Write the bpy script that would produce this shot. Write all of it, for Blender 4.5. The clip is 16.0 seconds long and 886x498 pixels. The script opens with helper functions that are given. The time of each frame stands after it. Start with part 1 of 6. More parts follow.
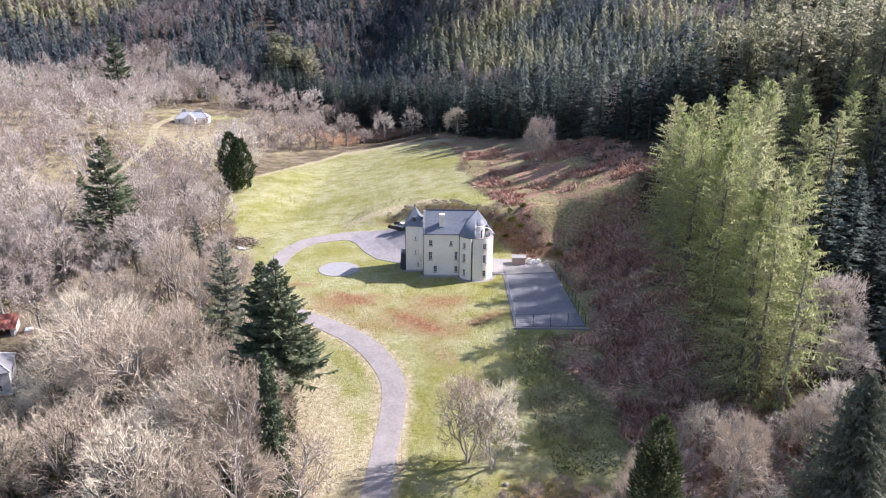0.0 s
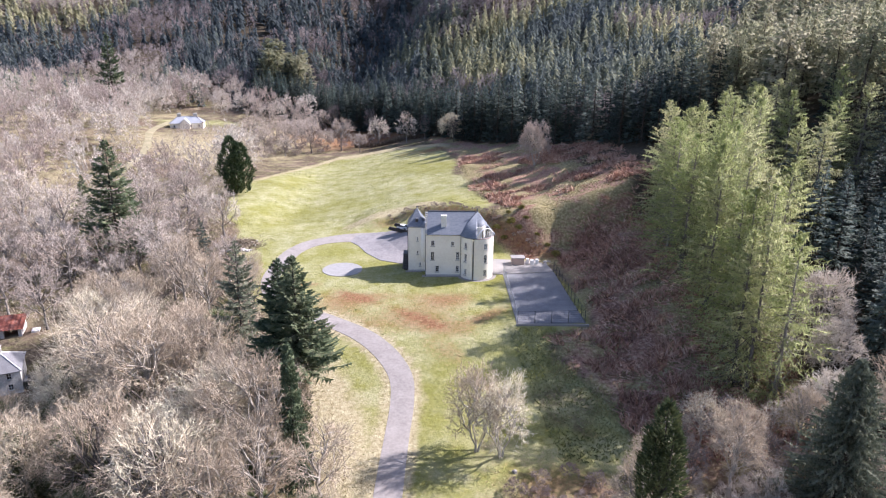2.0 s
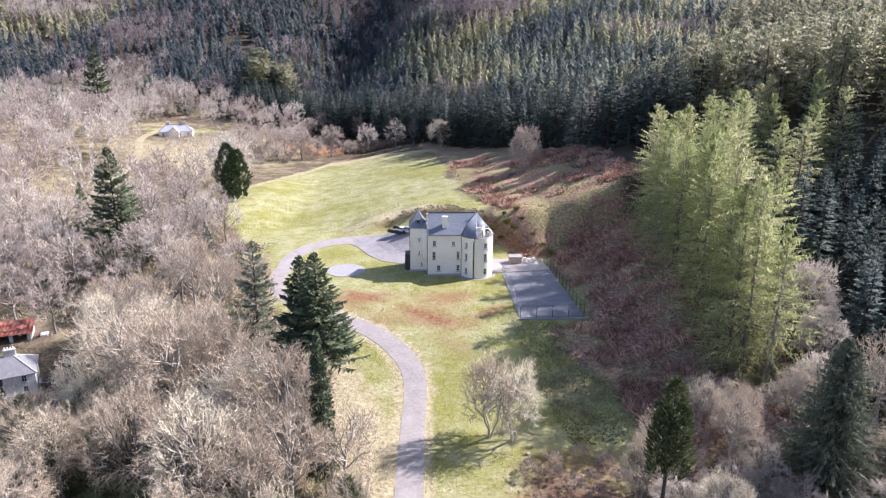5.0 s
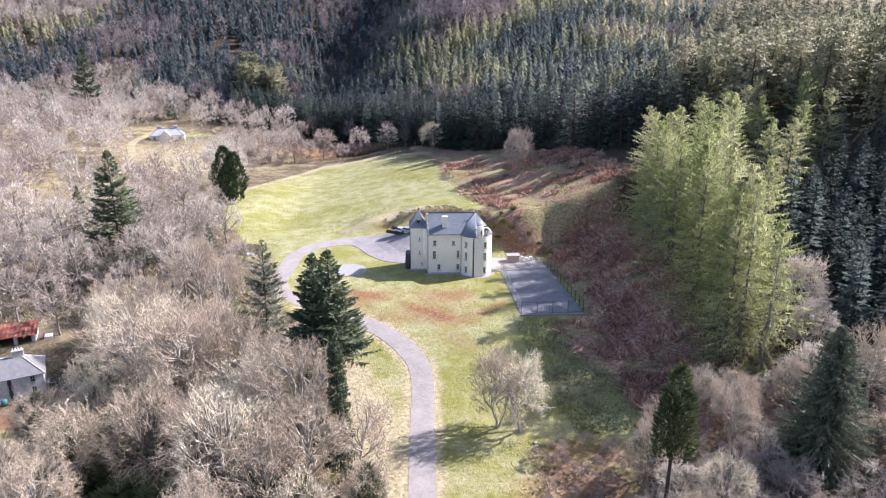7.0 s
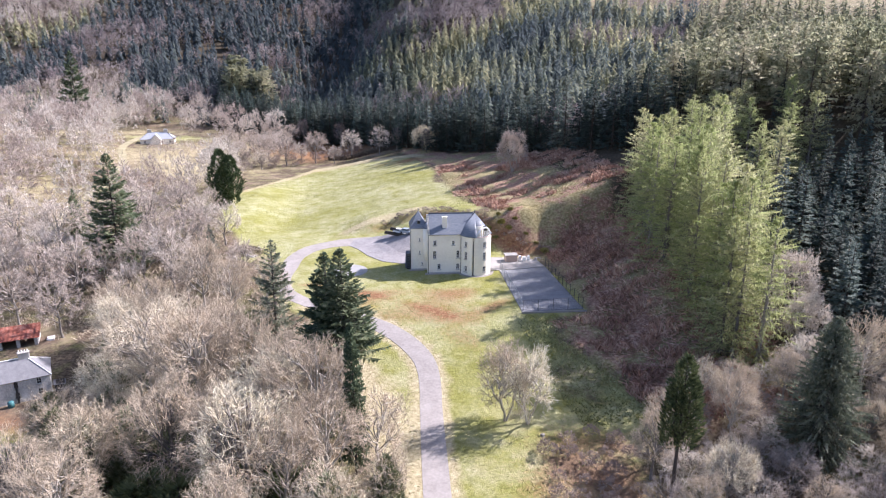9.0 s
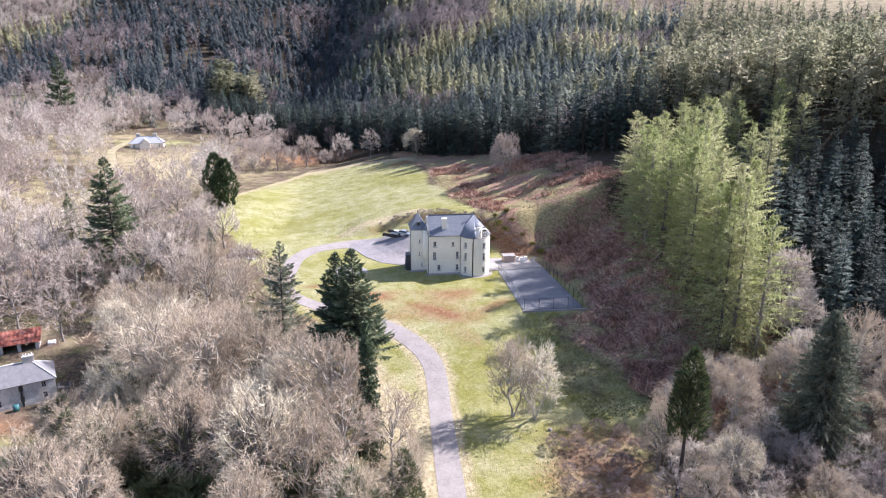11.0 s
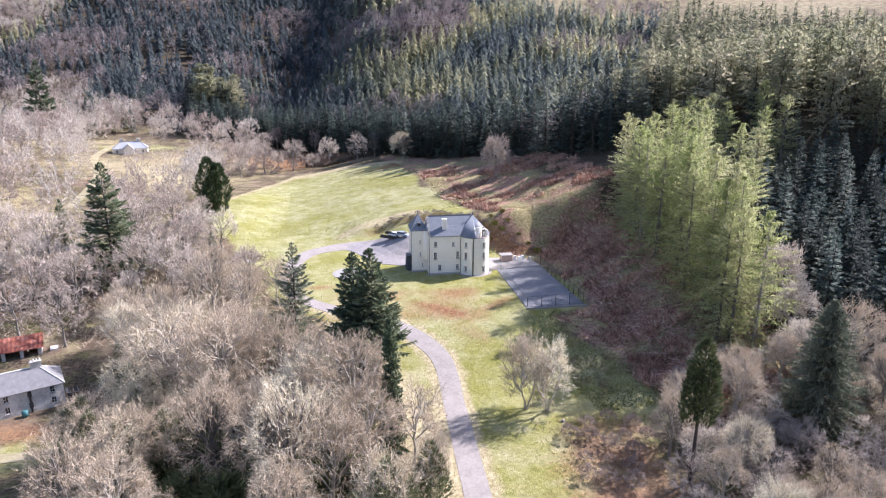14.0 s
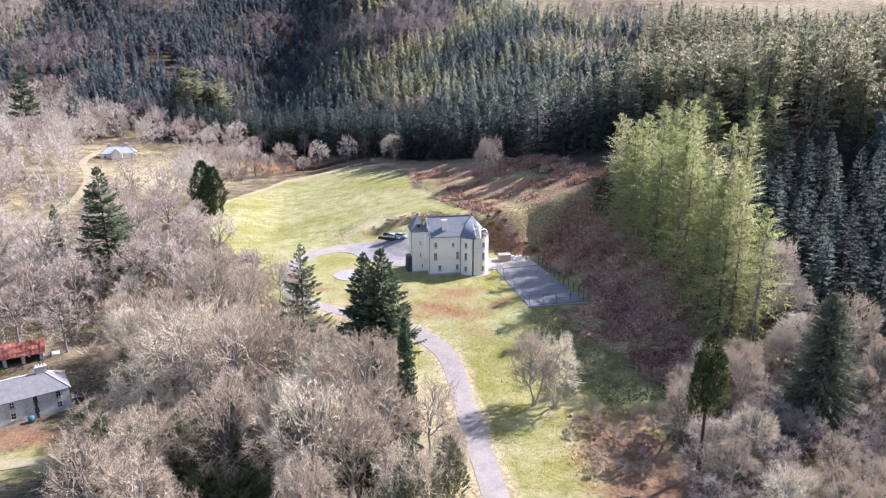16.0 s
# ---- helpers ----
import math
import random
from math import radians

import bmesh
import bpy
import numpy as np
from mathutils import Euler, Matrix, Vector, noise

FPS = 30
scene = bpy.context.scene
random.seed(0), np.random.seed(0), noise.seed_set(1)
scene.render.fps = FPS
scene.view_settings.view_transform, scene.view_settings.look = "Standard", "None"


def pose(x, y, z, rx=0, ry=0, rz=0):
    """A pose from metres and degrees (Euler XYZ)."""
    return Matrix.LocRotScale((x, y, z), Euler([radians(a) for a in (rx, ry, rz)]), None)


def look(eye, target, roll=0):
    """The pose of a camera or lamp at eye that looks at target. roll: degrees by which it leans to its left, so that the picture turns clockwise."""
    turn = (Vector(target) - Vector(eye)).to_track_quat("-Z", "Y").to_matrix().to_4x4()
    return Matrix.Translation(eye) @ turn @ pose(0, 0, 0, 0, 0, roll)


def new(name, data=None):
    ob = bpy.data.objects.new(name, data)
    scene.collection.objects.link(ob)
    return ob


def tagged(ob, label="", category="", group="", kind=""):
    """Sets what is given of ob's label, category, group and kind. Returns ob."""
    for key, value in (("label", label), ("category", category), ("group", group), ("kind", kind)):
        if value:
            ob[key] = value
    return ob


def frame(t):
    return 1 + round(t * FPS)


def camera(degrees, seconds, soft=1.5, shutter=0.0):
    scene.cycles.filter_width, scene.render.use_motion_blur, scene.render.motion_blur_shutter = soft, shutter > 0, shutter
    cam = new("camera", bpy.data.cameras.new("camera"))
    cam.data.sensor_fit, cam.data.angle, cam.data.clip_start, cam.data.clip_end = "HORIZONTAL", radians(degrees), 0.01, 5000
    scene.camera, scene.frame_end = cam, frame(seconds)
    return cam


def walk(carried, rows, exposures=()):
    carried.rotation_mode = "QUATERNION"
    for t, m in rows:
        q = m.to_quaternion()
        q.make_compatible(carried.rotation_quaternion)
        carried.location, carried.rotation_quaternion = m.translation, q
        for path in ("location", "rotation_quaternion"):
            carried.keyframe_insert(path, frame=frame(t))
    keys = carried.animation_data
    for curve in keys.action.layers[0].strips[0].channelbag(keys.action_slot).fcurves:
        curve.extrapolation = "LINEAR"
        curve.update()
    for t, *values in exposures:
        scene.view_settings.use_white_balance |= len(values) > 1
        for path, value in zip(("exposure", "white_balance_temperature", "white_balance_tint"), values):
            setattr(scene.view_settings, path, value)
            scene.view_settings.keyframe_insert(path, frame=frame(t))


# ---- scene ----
cam = camera(68.4, 16.0, 1.2)
PATH = [
    (0, (5.582, -141.134, 54.462), (5.569, -139.24, 53.82), 0.4),
    (1.5, (3.224, -144.166, 54.431), (3.238, -142.267, 53.802), 0.6),
    (3.5, (-0.136, -147.97, 54.368), (-0.083, -146.067, 53.755), 0.4),
    (7, (-6.569, -153.93, 54.272), (-6.44, -152.024, 53.68), 0.3),
    (8, (-8.581, -155.327, 54.247), (-8.429, -153.421, 53.659), 0.2),
    (9, (-10.705, -156.454, 54.227), (-10.528, -154.548, 53.645), 0.3),
    (12.5, (-18.416, -159.555, 54.235), (-18.151, -157.655, 53.67), 0.2),
    (14.5, (-23.069, -160.842, 54.27), (-22.754, -158.948, 53.711), 0.1),
    (16, (-26.621, -161.71, 54.297), (-26.267, -159.821, 53.744), -0.1),
]
walk(cam, [(t, look(eye, target, roll)) for t, eye, target, roll in PATH], [(0.0, 1.20, 6080, 25), (3.0, 1.28, 6080, 25), (8.0, 1.36, 6060, 25), (16.0, 1.38, 6060, 25)])

# ---- light ----
SUN = Vector((0.93, 0.365, 0.80)).normalized()
world = bpy.data.worlds.new("sky")
scene.world = world
world.use_nodes = True
nt = world.node_tree
sky = nt.nodes.new("ShaderNodeTexSky")
sky.sky_type, sky.sun_disc = "NISHITA", False
sky.sun_elevation = math.asin(SUN.z)
sky.sun_rotation = math.atan2(SUN.x, SUN.y)
sky.air_density, sky.dust_density, sky.ozone_density = 1.0, 1.5, 1.0
nt.nodes["Background"].inputs["Strength"].default_value = 0.097
nt.links.new(sky.outputs[0], nt.nodes["Background"].inputs["Color"])
sun = new("sun", bpy.data.lights.new("sun", "SUN"))
sun.data.energy, sun.data.angle, sun.data.color = 4.5, radians(0.6), (1.0, 0.96, 0.90)
sun.matrix_world = look(SUN * 300, (0, 0, 0))

# ---- small helpers ----


class Geo:
    """Vertices and faces gathered from many pieces, made into one mesh."""

    def __init__(self):
        self.v, self.f, self.n, self.tints = [], [], 0, []

    def add(self, v, f, tint=None):
        v = np.asarray(v, float)
        self.v.append(v)
        if isinstance(f, np.ndarray):
            self.f.extend((f + self.n).tolist())
        else:
            self.f.extend([[i + self.n for i in q] for q in f])
        self.n += len(v)
        if tint is not None:
            self.tints.append(np.full(len(v), tint))

    def arrays(self):
        return np.concatenate(self.v), self.f

    def mesh(self, name, material, smooth=False):
        me = bpy.data.meshes.new(name)
        v, f = self.arrays()
        me.from_pydata(v.tolist(), [], f)
        me.materials.append(material)
        if self.tints:
            me.attributes.new("tint", "FLOAT", "POINT").data.foreach_set("value", np.concatenate(self.tints).astype(np.float32))
        if smooth:
            me.polygons.foreach_set("use_smooth", np.ones(len(me.polygons), bool))
        me.update()
        return me


BOX_F = [(0, 3, 2, 1), (4, 5, 6, 7), (0, 1, 5, 4), (1, 2, 6, 5), (2, 3, 7, 6), (3, 0, 4, 7)]


def box(geo, x0, x1, y0, y1, z0, z1):
    geo.add([(x0, y0, z0), (x1, y0, z0), (x1, y1, z0), (x0, y1, z0), (x0, y0, z1), (x1, y0, z1), (x1, y1, z1), (x0, y1, z1)], BOX_F)


def bar(geo, p, q, r, r2=None, sides=6):
    """A tapered round bar from p to q."""
    tube(geo, [p, q], [r, r if r2 is None else r2], sides, True)


def tube(geo, pts, radii, sides=5, caps=False):
    pts = np.asarray(pts, float)
    n = len(pts)
    d = np.gradient(pts, axis=0)
    d /= np.linalg.norm(d, axis=1)[:, None] + 1e-9
    ref = np.where(np.abs(d[:, 2:3]) > 0.9, [[1.0, 0, 0]], [[0, 0, 1.0]])
    u = np.cross(d, ref)
    u /= np.linalg.norm(u, axis=1)[:, None] + 1e-9
    w = np.cross(d, u)
    a = np.arange(sides) * 2 * np.pi / sides
    v = pts[:, None] + np.asarray(radii)[:, None, None] * (np.cos(a)[None, :, None] * u[:, None] + np.sin(a)[None, :, None] * w[:, None])
    f = []
    for i in range(n - 1):
        for k in range(sides):
            f.append((i * sides + k, i * sides + (k + 1) % sides, (i + 1) * sides + (k + 1) % sides, (i + 1) * sides + k))
    geo.add(v.reshape(-1, 3), f)
    if caps:
        m = geo.n
        geo.f.append(list(range(m - sides, m)))
        geo.f.append(list(range(m - n * sides, m - n * sides + sides))[::-1])


def part(name, geo, material, parent, label="", smooth=False):
    """One mesh object under a thing or under a part."""
    ob = new(name, geo if isinstance(geo, bpy.types.Mesh) else geo.mesh(name, material, smooth))
    ob.parent = parent
    if label:
        ob["label"] = label
    return ob


def thing(name, label, category, m=None, group="", kind="", data=None):
    ob = new(name, data)
    if m is not None:
        ob.matrix_world = m
    return tagged(ob, label, category, group, kind)


# ---- materials ----


def shader(name, colours, scale=1.0, rough=0.85, bump=0.0, bump_scale=None, vary=0.0, tint=0.0, island=0.0, metal=0.0,
           translucent=0.0, stretch=(1, 1, 1), coords="Object", detail=6.0, specular=0.3):
    """A surface whose colour runs over a ramp by noise at two scales; vary shifts it from thing to thing."""
    m = bpy.data.materials.new(name)
    m.use_nodes = True
    t = m.node_tree
    n, li = t.nodes, t.links
    bs = n["Principled BSDF"]
    bs.inputs["Roughness"].default_value, bs.inputs["Metallic"].default_value = rough, metal
    bs.inputs["Specular IOR Level"].default_value = specular
    co = n.new("ShaderNodeTexCoord")
    mp = n.new("ShaderNodeMapping")
    mp.inputs["Scale"].default_value = stretch
    li.new(co.outputs[coords], mp.inputs["Vector"])
    fine, broad = n.new("ShaderNodeTexNoise"), n.new("ShaderNodeTexNoise")
    for node, s in ((fine, scale * 6), (broad, scale)):
        node.inputs["Scale"].default_value, node.inputs["Detail"].default_value = s, detail
        li.new(mp.outputs[0], node.inputs["Vector"])
    mix = n.new("ShaderNodeMath")
    mix.operation = "ADD"
    li.new(fine.outputs["Fac"], mix.inputs[0])
    li.new(broad.outputs["Fac"], mix.inputs[1])
    last = mix.outputs[0]

    def plus(socket, amount):
        nonlocal last
        k = n.new("ShaderNodeMath")
        k.operation = "MULTIPLY_ADD"
        li.new(socket, k.inputs[0])
        k.inputs[1].default_value = amount
        li.new(last, k.inputs[2])
        sub = n.new("ShaderNodeMath")
        sub.operation = "SUBTRACT"
        li.new(k.outputs[0], sub.inputs[0])
        sub.inputs[1].default_value = amount / 2
        last = sub.outputs[0]

    if vary:
        plus(n.new("ShaderNodeObjectInfo").outputs["Random"], vary)
    if tint:
        a = n.new("ShaderNodeAttribute")
        a.attribute_name = "tint"
        plus(a.outputs["Fac"], tint)
    if island:
        plus(n.new("ShaderNodeNewGeometry").outputs["Random Per Island"], island)
    span = n.new("ShaderNodeMapRange")
    span.inputs["From Min"].default_value, span.inputs["From Max"].default_value = 0.55, 1.45
    li.new(last, span.inputs["Value"])
    ramp_node = n.new("ShaderNodeValToRGB")
    cr = ramp_node.color_ramp
    while len(cr.elements) < len(colours):
        cr.elements.new(0.5)
    for i, c in enumerate(colours):
        cr.elements[i].position, cr.elements[i].color = i / (len(colours) - 1), (*c, 1)
    li.new(span.outputs[0], ramp_node.inputs[0])
    li.new(ramp_node.outputs[0], bs.inputs["Base Color"])
    if bump:
        b = n.new("ShaderNodeBump")
        b.inputs["Strength"].default_value, b.inputs["Distance"].default_value = 1.0, bump
        bn = n.new("ShaderNodeTexNoise")
        bn.inputs["Scale"].default_value, bn.inputs["Detail"].default_value = bump_scale or scale * 8, 5
        li.new(mp.outputs[0], bn.inputs["Vector"])
        li.new(bn.outputs["Fac"], b.inputs["Height"])
        li.new(b.outputs[0], bs.inputs["Normal"])
    if translucent:
        tr = n.new("ShaderNodeBsdfTranslucent")
        li.new(ramp_node.outputs[0], tr.inputs["Color"])
        mx = n.new("ShaderNodeMixShader")
        mx.inputs[0].default_value = translucent
        li.new(bs.outputs[0], mx.inputs[1])
        li.new(tr.outputs[0], mx.inputs[2])
        li.new(mx.outputs[0], n["Material Output"].inputs["Surface"])
    return m


bark = shader("bark", [(0.09, 0.078, 0.066), (0.18, 0.16, 0.14), (0.31, 0.285, 0.25)], 1.5, 0.95, 0.02, vary=0.5, stretch=(1, 1, 0.3))
conifer_bark = shader("conifer_bark", [(0.035, 0.03, 0.026), (0.075, 0.06, 0.05), (0.12, 0.10, 0.085)], 1.5, 0.95, 0.02, vary=0.4, stretch=(1, 1, 0.3))
pale_bark = shader("pale_bark", [(0.25, 0.225, 0.19), (0.375, 0.345, 0.295), (0.49, 0.455, 0.39)], 1.5, 0.95, 0.02, vary=0.4, stretch=(1, 1, 0.3))
twigs = shader("twigs", [(0.52, 0.435, 0.325), (0.68, 0.60, 0.445), (0.79, 0.735, 0.555), (0.84, 0.805, 0.63)], 0.5, 0.95, vary=1.5, tint=1.2, island=0.35, translucent=0.16)
needles = shader("needles", [(0.05, 0.07, 0.06), (0.09, 0.115, 0.09), (0.15, 0.175, 0.12), (0.25, 0.25, 0.15)], 0.35, 0.8, vary=0.6, tint=1.0, island=0.45, translucent=0.4)
blue_needles = shader("blue_needles", [(0.055, 0.085, 0.075), (0.10, 0.14, 0.12), (0.16, 0.20, 0.165), (0.24, 0.26, 0.21)], 0.35, 0.8, vary=0.6, island=0.35, translucent=0.3)
# needles of far conifers, with the blue of distance haze put into their colour
hazed_needles = shader("hazed_needles", [(0.085, 0.108, 0.115), (0.125, 0.152, 0.15), (0.18, 0.21, 0.175), (0.26, 0.275, 0.182), (0.37, 0.36, 0.22)], 0.2, 0.85, tint=1.4, island=0.06, translucent=0.55)
far_twigs = shader("far_twigs", [(0.345, 0.285, 0.25), (0.465, 0.405, 0.35), (0.575, 0.53, 0.46)], 0.2, 0.95, tint=1.1, island=0.05, translucent=0.25)
track_earth = shader("track_earth", [(0.17, 0.16, 0.08), (0.28, 0.25, 0.15), (0.40, 0.36, 0.25)], 0.3, 0.95, 0.01, 8)
rough_blue = shader("grey_needles", [(0.075, 0.092, 0.058), (0.125, 0.145, 0.095), (0.19, 0.205, 0.14), (0.27, 0.27, 0.185)], 0.35, 0.8, island=0.35, translucent=0.3)
fir_needles = shader("fir_needles", [(0.045, 0.07, 0.04), (0.085, 0.12, 0.065), (0.15, 0.18, 0.095), (0.22, 0.23, 0.14)], 0.35, 0.8, vary=0.4, island=0.4, translucent=0.25)
birch_twigs = shader("birch_twigs", [(0.27, 0.215, 0.19), (0.41, 0.345, 0.30), (0.56, 0.485, 0.41)], 0.2, 0.95, vary=0.6, tint=0.9, island=0.3, translucent=0.35)
larch_needles = shader("larch_needles", [(0.29, 0.345, 0.135), (0.375, 0.415, 0.185), (0.445, 0.46, 0.24), (0.49, 0.475, 0.295)], 0.3, 0.8, vary=0.6, island=0.4, translucent=0.68)
hill_twigs = shader("hill_twigs", [(0.20, 0.165, 0.165), (0.29, 0.25, 0.24), (0.41, 0.36, 0.335)], 0.1, 0.95, tint=1.0, island=0.1, translucent=0.25)
thicket_twigs = shader("thicket_twigs", [(0.21, 0.178, 0.165), (0.33, 0.29, 0.262), (0.47, 0.425, 0.378)], 0.3, 0.95, vary=0.8, island=0.4, translucent=0.25)
soft_twigs = shader("soft_twigs", [(0.40, 0.335, 0.285), (0.53, 0.465, 0.395), (0.65, 0.595, 0.505)], 0.3, 0.95, vary=0.9, island=0.3, translucent=0.2)
# larch_top has haze and shade of the upper slope put into its colour
larch_top = shader("larch_top", [(0.135, 0.15, 0.095), (0.20, 0.21, 0.13), (0.27, 0.27, 0.17), (0.32, 0.30, 0.215)], 0.2, 0.85, tint=0.9, island=0.12, translucent=0.5)
pine_needles = shader("pine_needles", [(0.20, 0.22, 0.135), (0.285, 0.295, 0.185), (0.37, 0.365, 0.235), (0.41, 0.39, 0.28)], 0.3, 0.8, vary=0.9, island=0.15, translucent=0.6)
pine_green = shader("pine_green", [(0.03, 0.046, 0.024), (0.075, 0.098, 0.042), (0.20, 0.215, 0.09)], 0.4, 0.8, island=0.5, translucent=0.2)
yew_needles = shader("yew_needles", [(0.025, 0.045, 0.02), (0.06, 0.09, 0.04), (0.13, 0.16, 0.065)], 0.4, 0.8, vary=0.2, island=0.5, translucent=0.1)
render_white = shader("painted_harling", [(0.74, 0.695, 0.585), (0.84, 0.795, 0.68), (0.89, 0.85, 0.74)], 0.35, 0.92, 0.006, 14)
stone_trim = shader("stone_trim", [(0.40, 0.38, 0.34), (0.52, 0.50, 0.46)], 2.0, 0.9, 0.005, 20)
white_paint = shader("white_paint", [(0.72, 0.72, 0.70), (0.82, 0.82, 0.80)], 2.0, 0.5)
slate = shader("slate", [(0.095, 0.112, 0.135), (0.15, 0.17, 0.195), (0.215, 0.235, 0.258)], 1.2, 0.55, 0.012, 6, stretch=(1, 1, 4))
glass = shader("dark_glass", [(0.015, 0.018, 0.022), (0.03, 0.035, 0.04)], 1.0, 0.08, specular=0.5)
lead = shader("lead_grey", [(0.07, 0.075, 0.085), (0.12, 0.125, 0.135)], 2.0, 0.6)
iron = shader("dark_iron", [(0.025, 0.027, 0.03), (0.06, 0.062, 0.066)], 3.0, 0.55, metal=0.3)
galvanised = shader("galvanised_steel", [(0.32, 0.34, 0.37), (0.48, 0.50, 0.52)], 3.0, 0.5, metal=0.5)
tarmac = shader("worn_tarmac", [(0.20, 0.182, 0.168), (0.275, 0.252, 0.232), (0.35, 0.322, 0.298)], 0.35, 0.95, 0.008, 30)
gravel = shader("pale_gravel", [(0.16, 0.152, 0.152), (0.23, 0.22, 0.218), (0.31, 0.295, 0.29)], 0.3, 0.97, 0.012, 18)
disc_gravel = shader("white_gravel", [(0.23, 0.228, 0.222), (0.34, 0.335, 0.325)], 0.8, 0.95, 0.01, 22)
court_surface = shader("court_asphalt", [(0.125, 0.13, 0.138), (0.185, 0.19, 0.198), (0.26, 0.26, 0.268)], 0.45, 0.9, 0.004, 25)
concrete = shader("pale_concrete", [(0.24, 0.23, 0.215), (0.34, 0.325, 0.305)], 0.6, 0.93, 0.006, 16)
rubble_stone = shader("rubble_stone", [(0.18, 0.175, 0.165), (0.50, 0.485, 0.455), (0.76, 0.74, 0.70)], 0.6, 0.93, 0.03, 5)
rusty_roof = shader("rusty_sheet", [(0.16, 0.045, 0.03), (0.27, 0.085, 0.055), (0.42, 0.27, 0.22)], 0.5, 0.8, 0.004, 8)
timber = shader("dark_timber", [(0.03, 0.027, 0.024), (0.08, 0.07, 0.06)], 1.5, 0.9, 0.01, 8, stretch=(0.3, 1, 1))
boulder_stone = shader("boulder_stone", [(0.22, 0.20, 0.18), (0.38, 0.36, 0.33), (0.52, 0.50, 0.46)], 0.8, 0.95, 0.04, 4, vary=0.5)
bracken_dead = shader("dead_bracken", [(0.15, 0.08, 0.06), (0.34, 0.19, 0.137), (0.50, 0.325, 0.235), (0.66, 0.50, 0.365)], 0.12, 0.95, island=0.5)
turf = shader("turf", [(0.12, 0.135, 0.042), (0.21, 0.22, 0.08), (0.31, 0.31, 0.145), (0.40, 0.39, 0.23)], 0.08, 0.95, island=0.5)
straw = shader("dry_grass", [(0.22, 0.19, 0.09), (0.36, 0.31, 0.16), (0.46, 0.41, 0.25)], 0.15, 0.95, island=0.5)
gorse_leaf = shader("gorse_leaf", [(0.10, 0.10, 0.03), (0.22, 0.20, 0.06), (0.34, 0.30, 0.11)], 0.4, 0.8, vary=0.4, island=0.5, translucent=0.2)
brushwood = shader("brushwood", [(0.11, 0.085, 0.06), (0.26, 0.21, 0.15), (0.47, 0.41, 0.30)], 0.5, 0.95, island=0.7)
hedge_stems = shader("hedge_stems", [(0.045, 0.035, 0.028), (0.10, 0.075, 0.055), (0.20, 0.16, 0.11)], 0.3, 0.95, island=0.5)
dark_stone = shader("mossy_stone", [(0.05, 0.05, 0.042), (0.11, 0.105, 0.09), (0.19, 0.185, 0.15)], 0.9, 0.95, 0.03, 5)
ivy_leaf = shader("ivy_leaf", [(0.08, 0.098, 0.05), (0.145, 0.165, 0.085), (0.24, 0.25, 0.145)], 0.4, 0.6, vary=0.4, island=0.5, translucent=0.2)
evergreen_leaf = shader("evergreen_leaf", [(0.07, 0.095, 0.04), (0.14, 0.17, 0.075), (0.23, 0.26, 0.12)], 0.4, 0.6, vary=0.4, island=0.5, translucent=0.15)
water_tank = shader("teal_plastic", [(0.04, 0.13, 0.14), (0.06, 0.18, 0.19)], 1.0, 0.5)
pink_render = shader("pink_blockwork", [(0.34, 0.26, 0.23), (0.44, 0.35, 0.31)], 1.0, 0.9, 0.01, 6)
car_white = shader("white_car_paint", [(0.70, 0.71, 0.72), (0.78, 0.79, 0.80)], 0.5, 0.25, specular=0.5)
car_blue = shader("silver_blue_car_paint", [(0.25, 0.30, 0.36), (0.32, 0.37, 0.43)], 0.5, 0.25, specular=0.5)
rubber = shader("black_rubber", [(0.02, 0.02, 0.02), (0.04, 0.04, 0.04)], 2.0, 0.8)

# ---- the lie of the land ----
def ramp(v, a, b):
    t = np.clip((np.asarray(v, float) - a) / (b - a), 0, 1)
    return t * t * (3 - 2 * t)
def soft(v, w):
    """max(v, 0) with a smooth bend of width w."""
    return np.where(v > w / 2, v, np.clip(v + w / 2, 0, None) ** 2 / (2 * w))
def plateau_edge(y):
    """The x at which the house's terrace breaks down to the river, for each y."""
    return np.interp(y, [-140, -75, -50, -10, 20, 60, 120], [-6, -10, -17, -38, -50, -66, -72])
def foot(x):
    """The y at which the back hill begins, for each x."""
    return np.interp(x, [-320, -200, -100, -60, 0, 51, 75, 120, 400], [318, 300, 285, 262, 200, 138, 120, 90, 60])
def scarp(x, y):
    """How far a place lies behind the lip of the bank that is cut round the forecourt and the house."""
    return y - np.interp(x, [-26, -18, -8, 0, 8, 14, 18, 27, 34], [32, 37, 40, 39.5, 35, 27, 21.5, 16.5, 12])
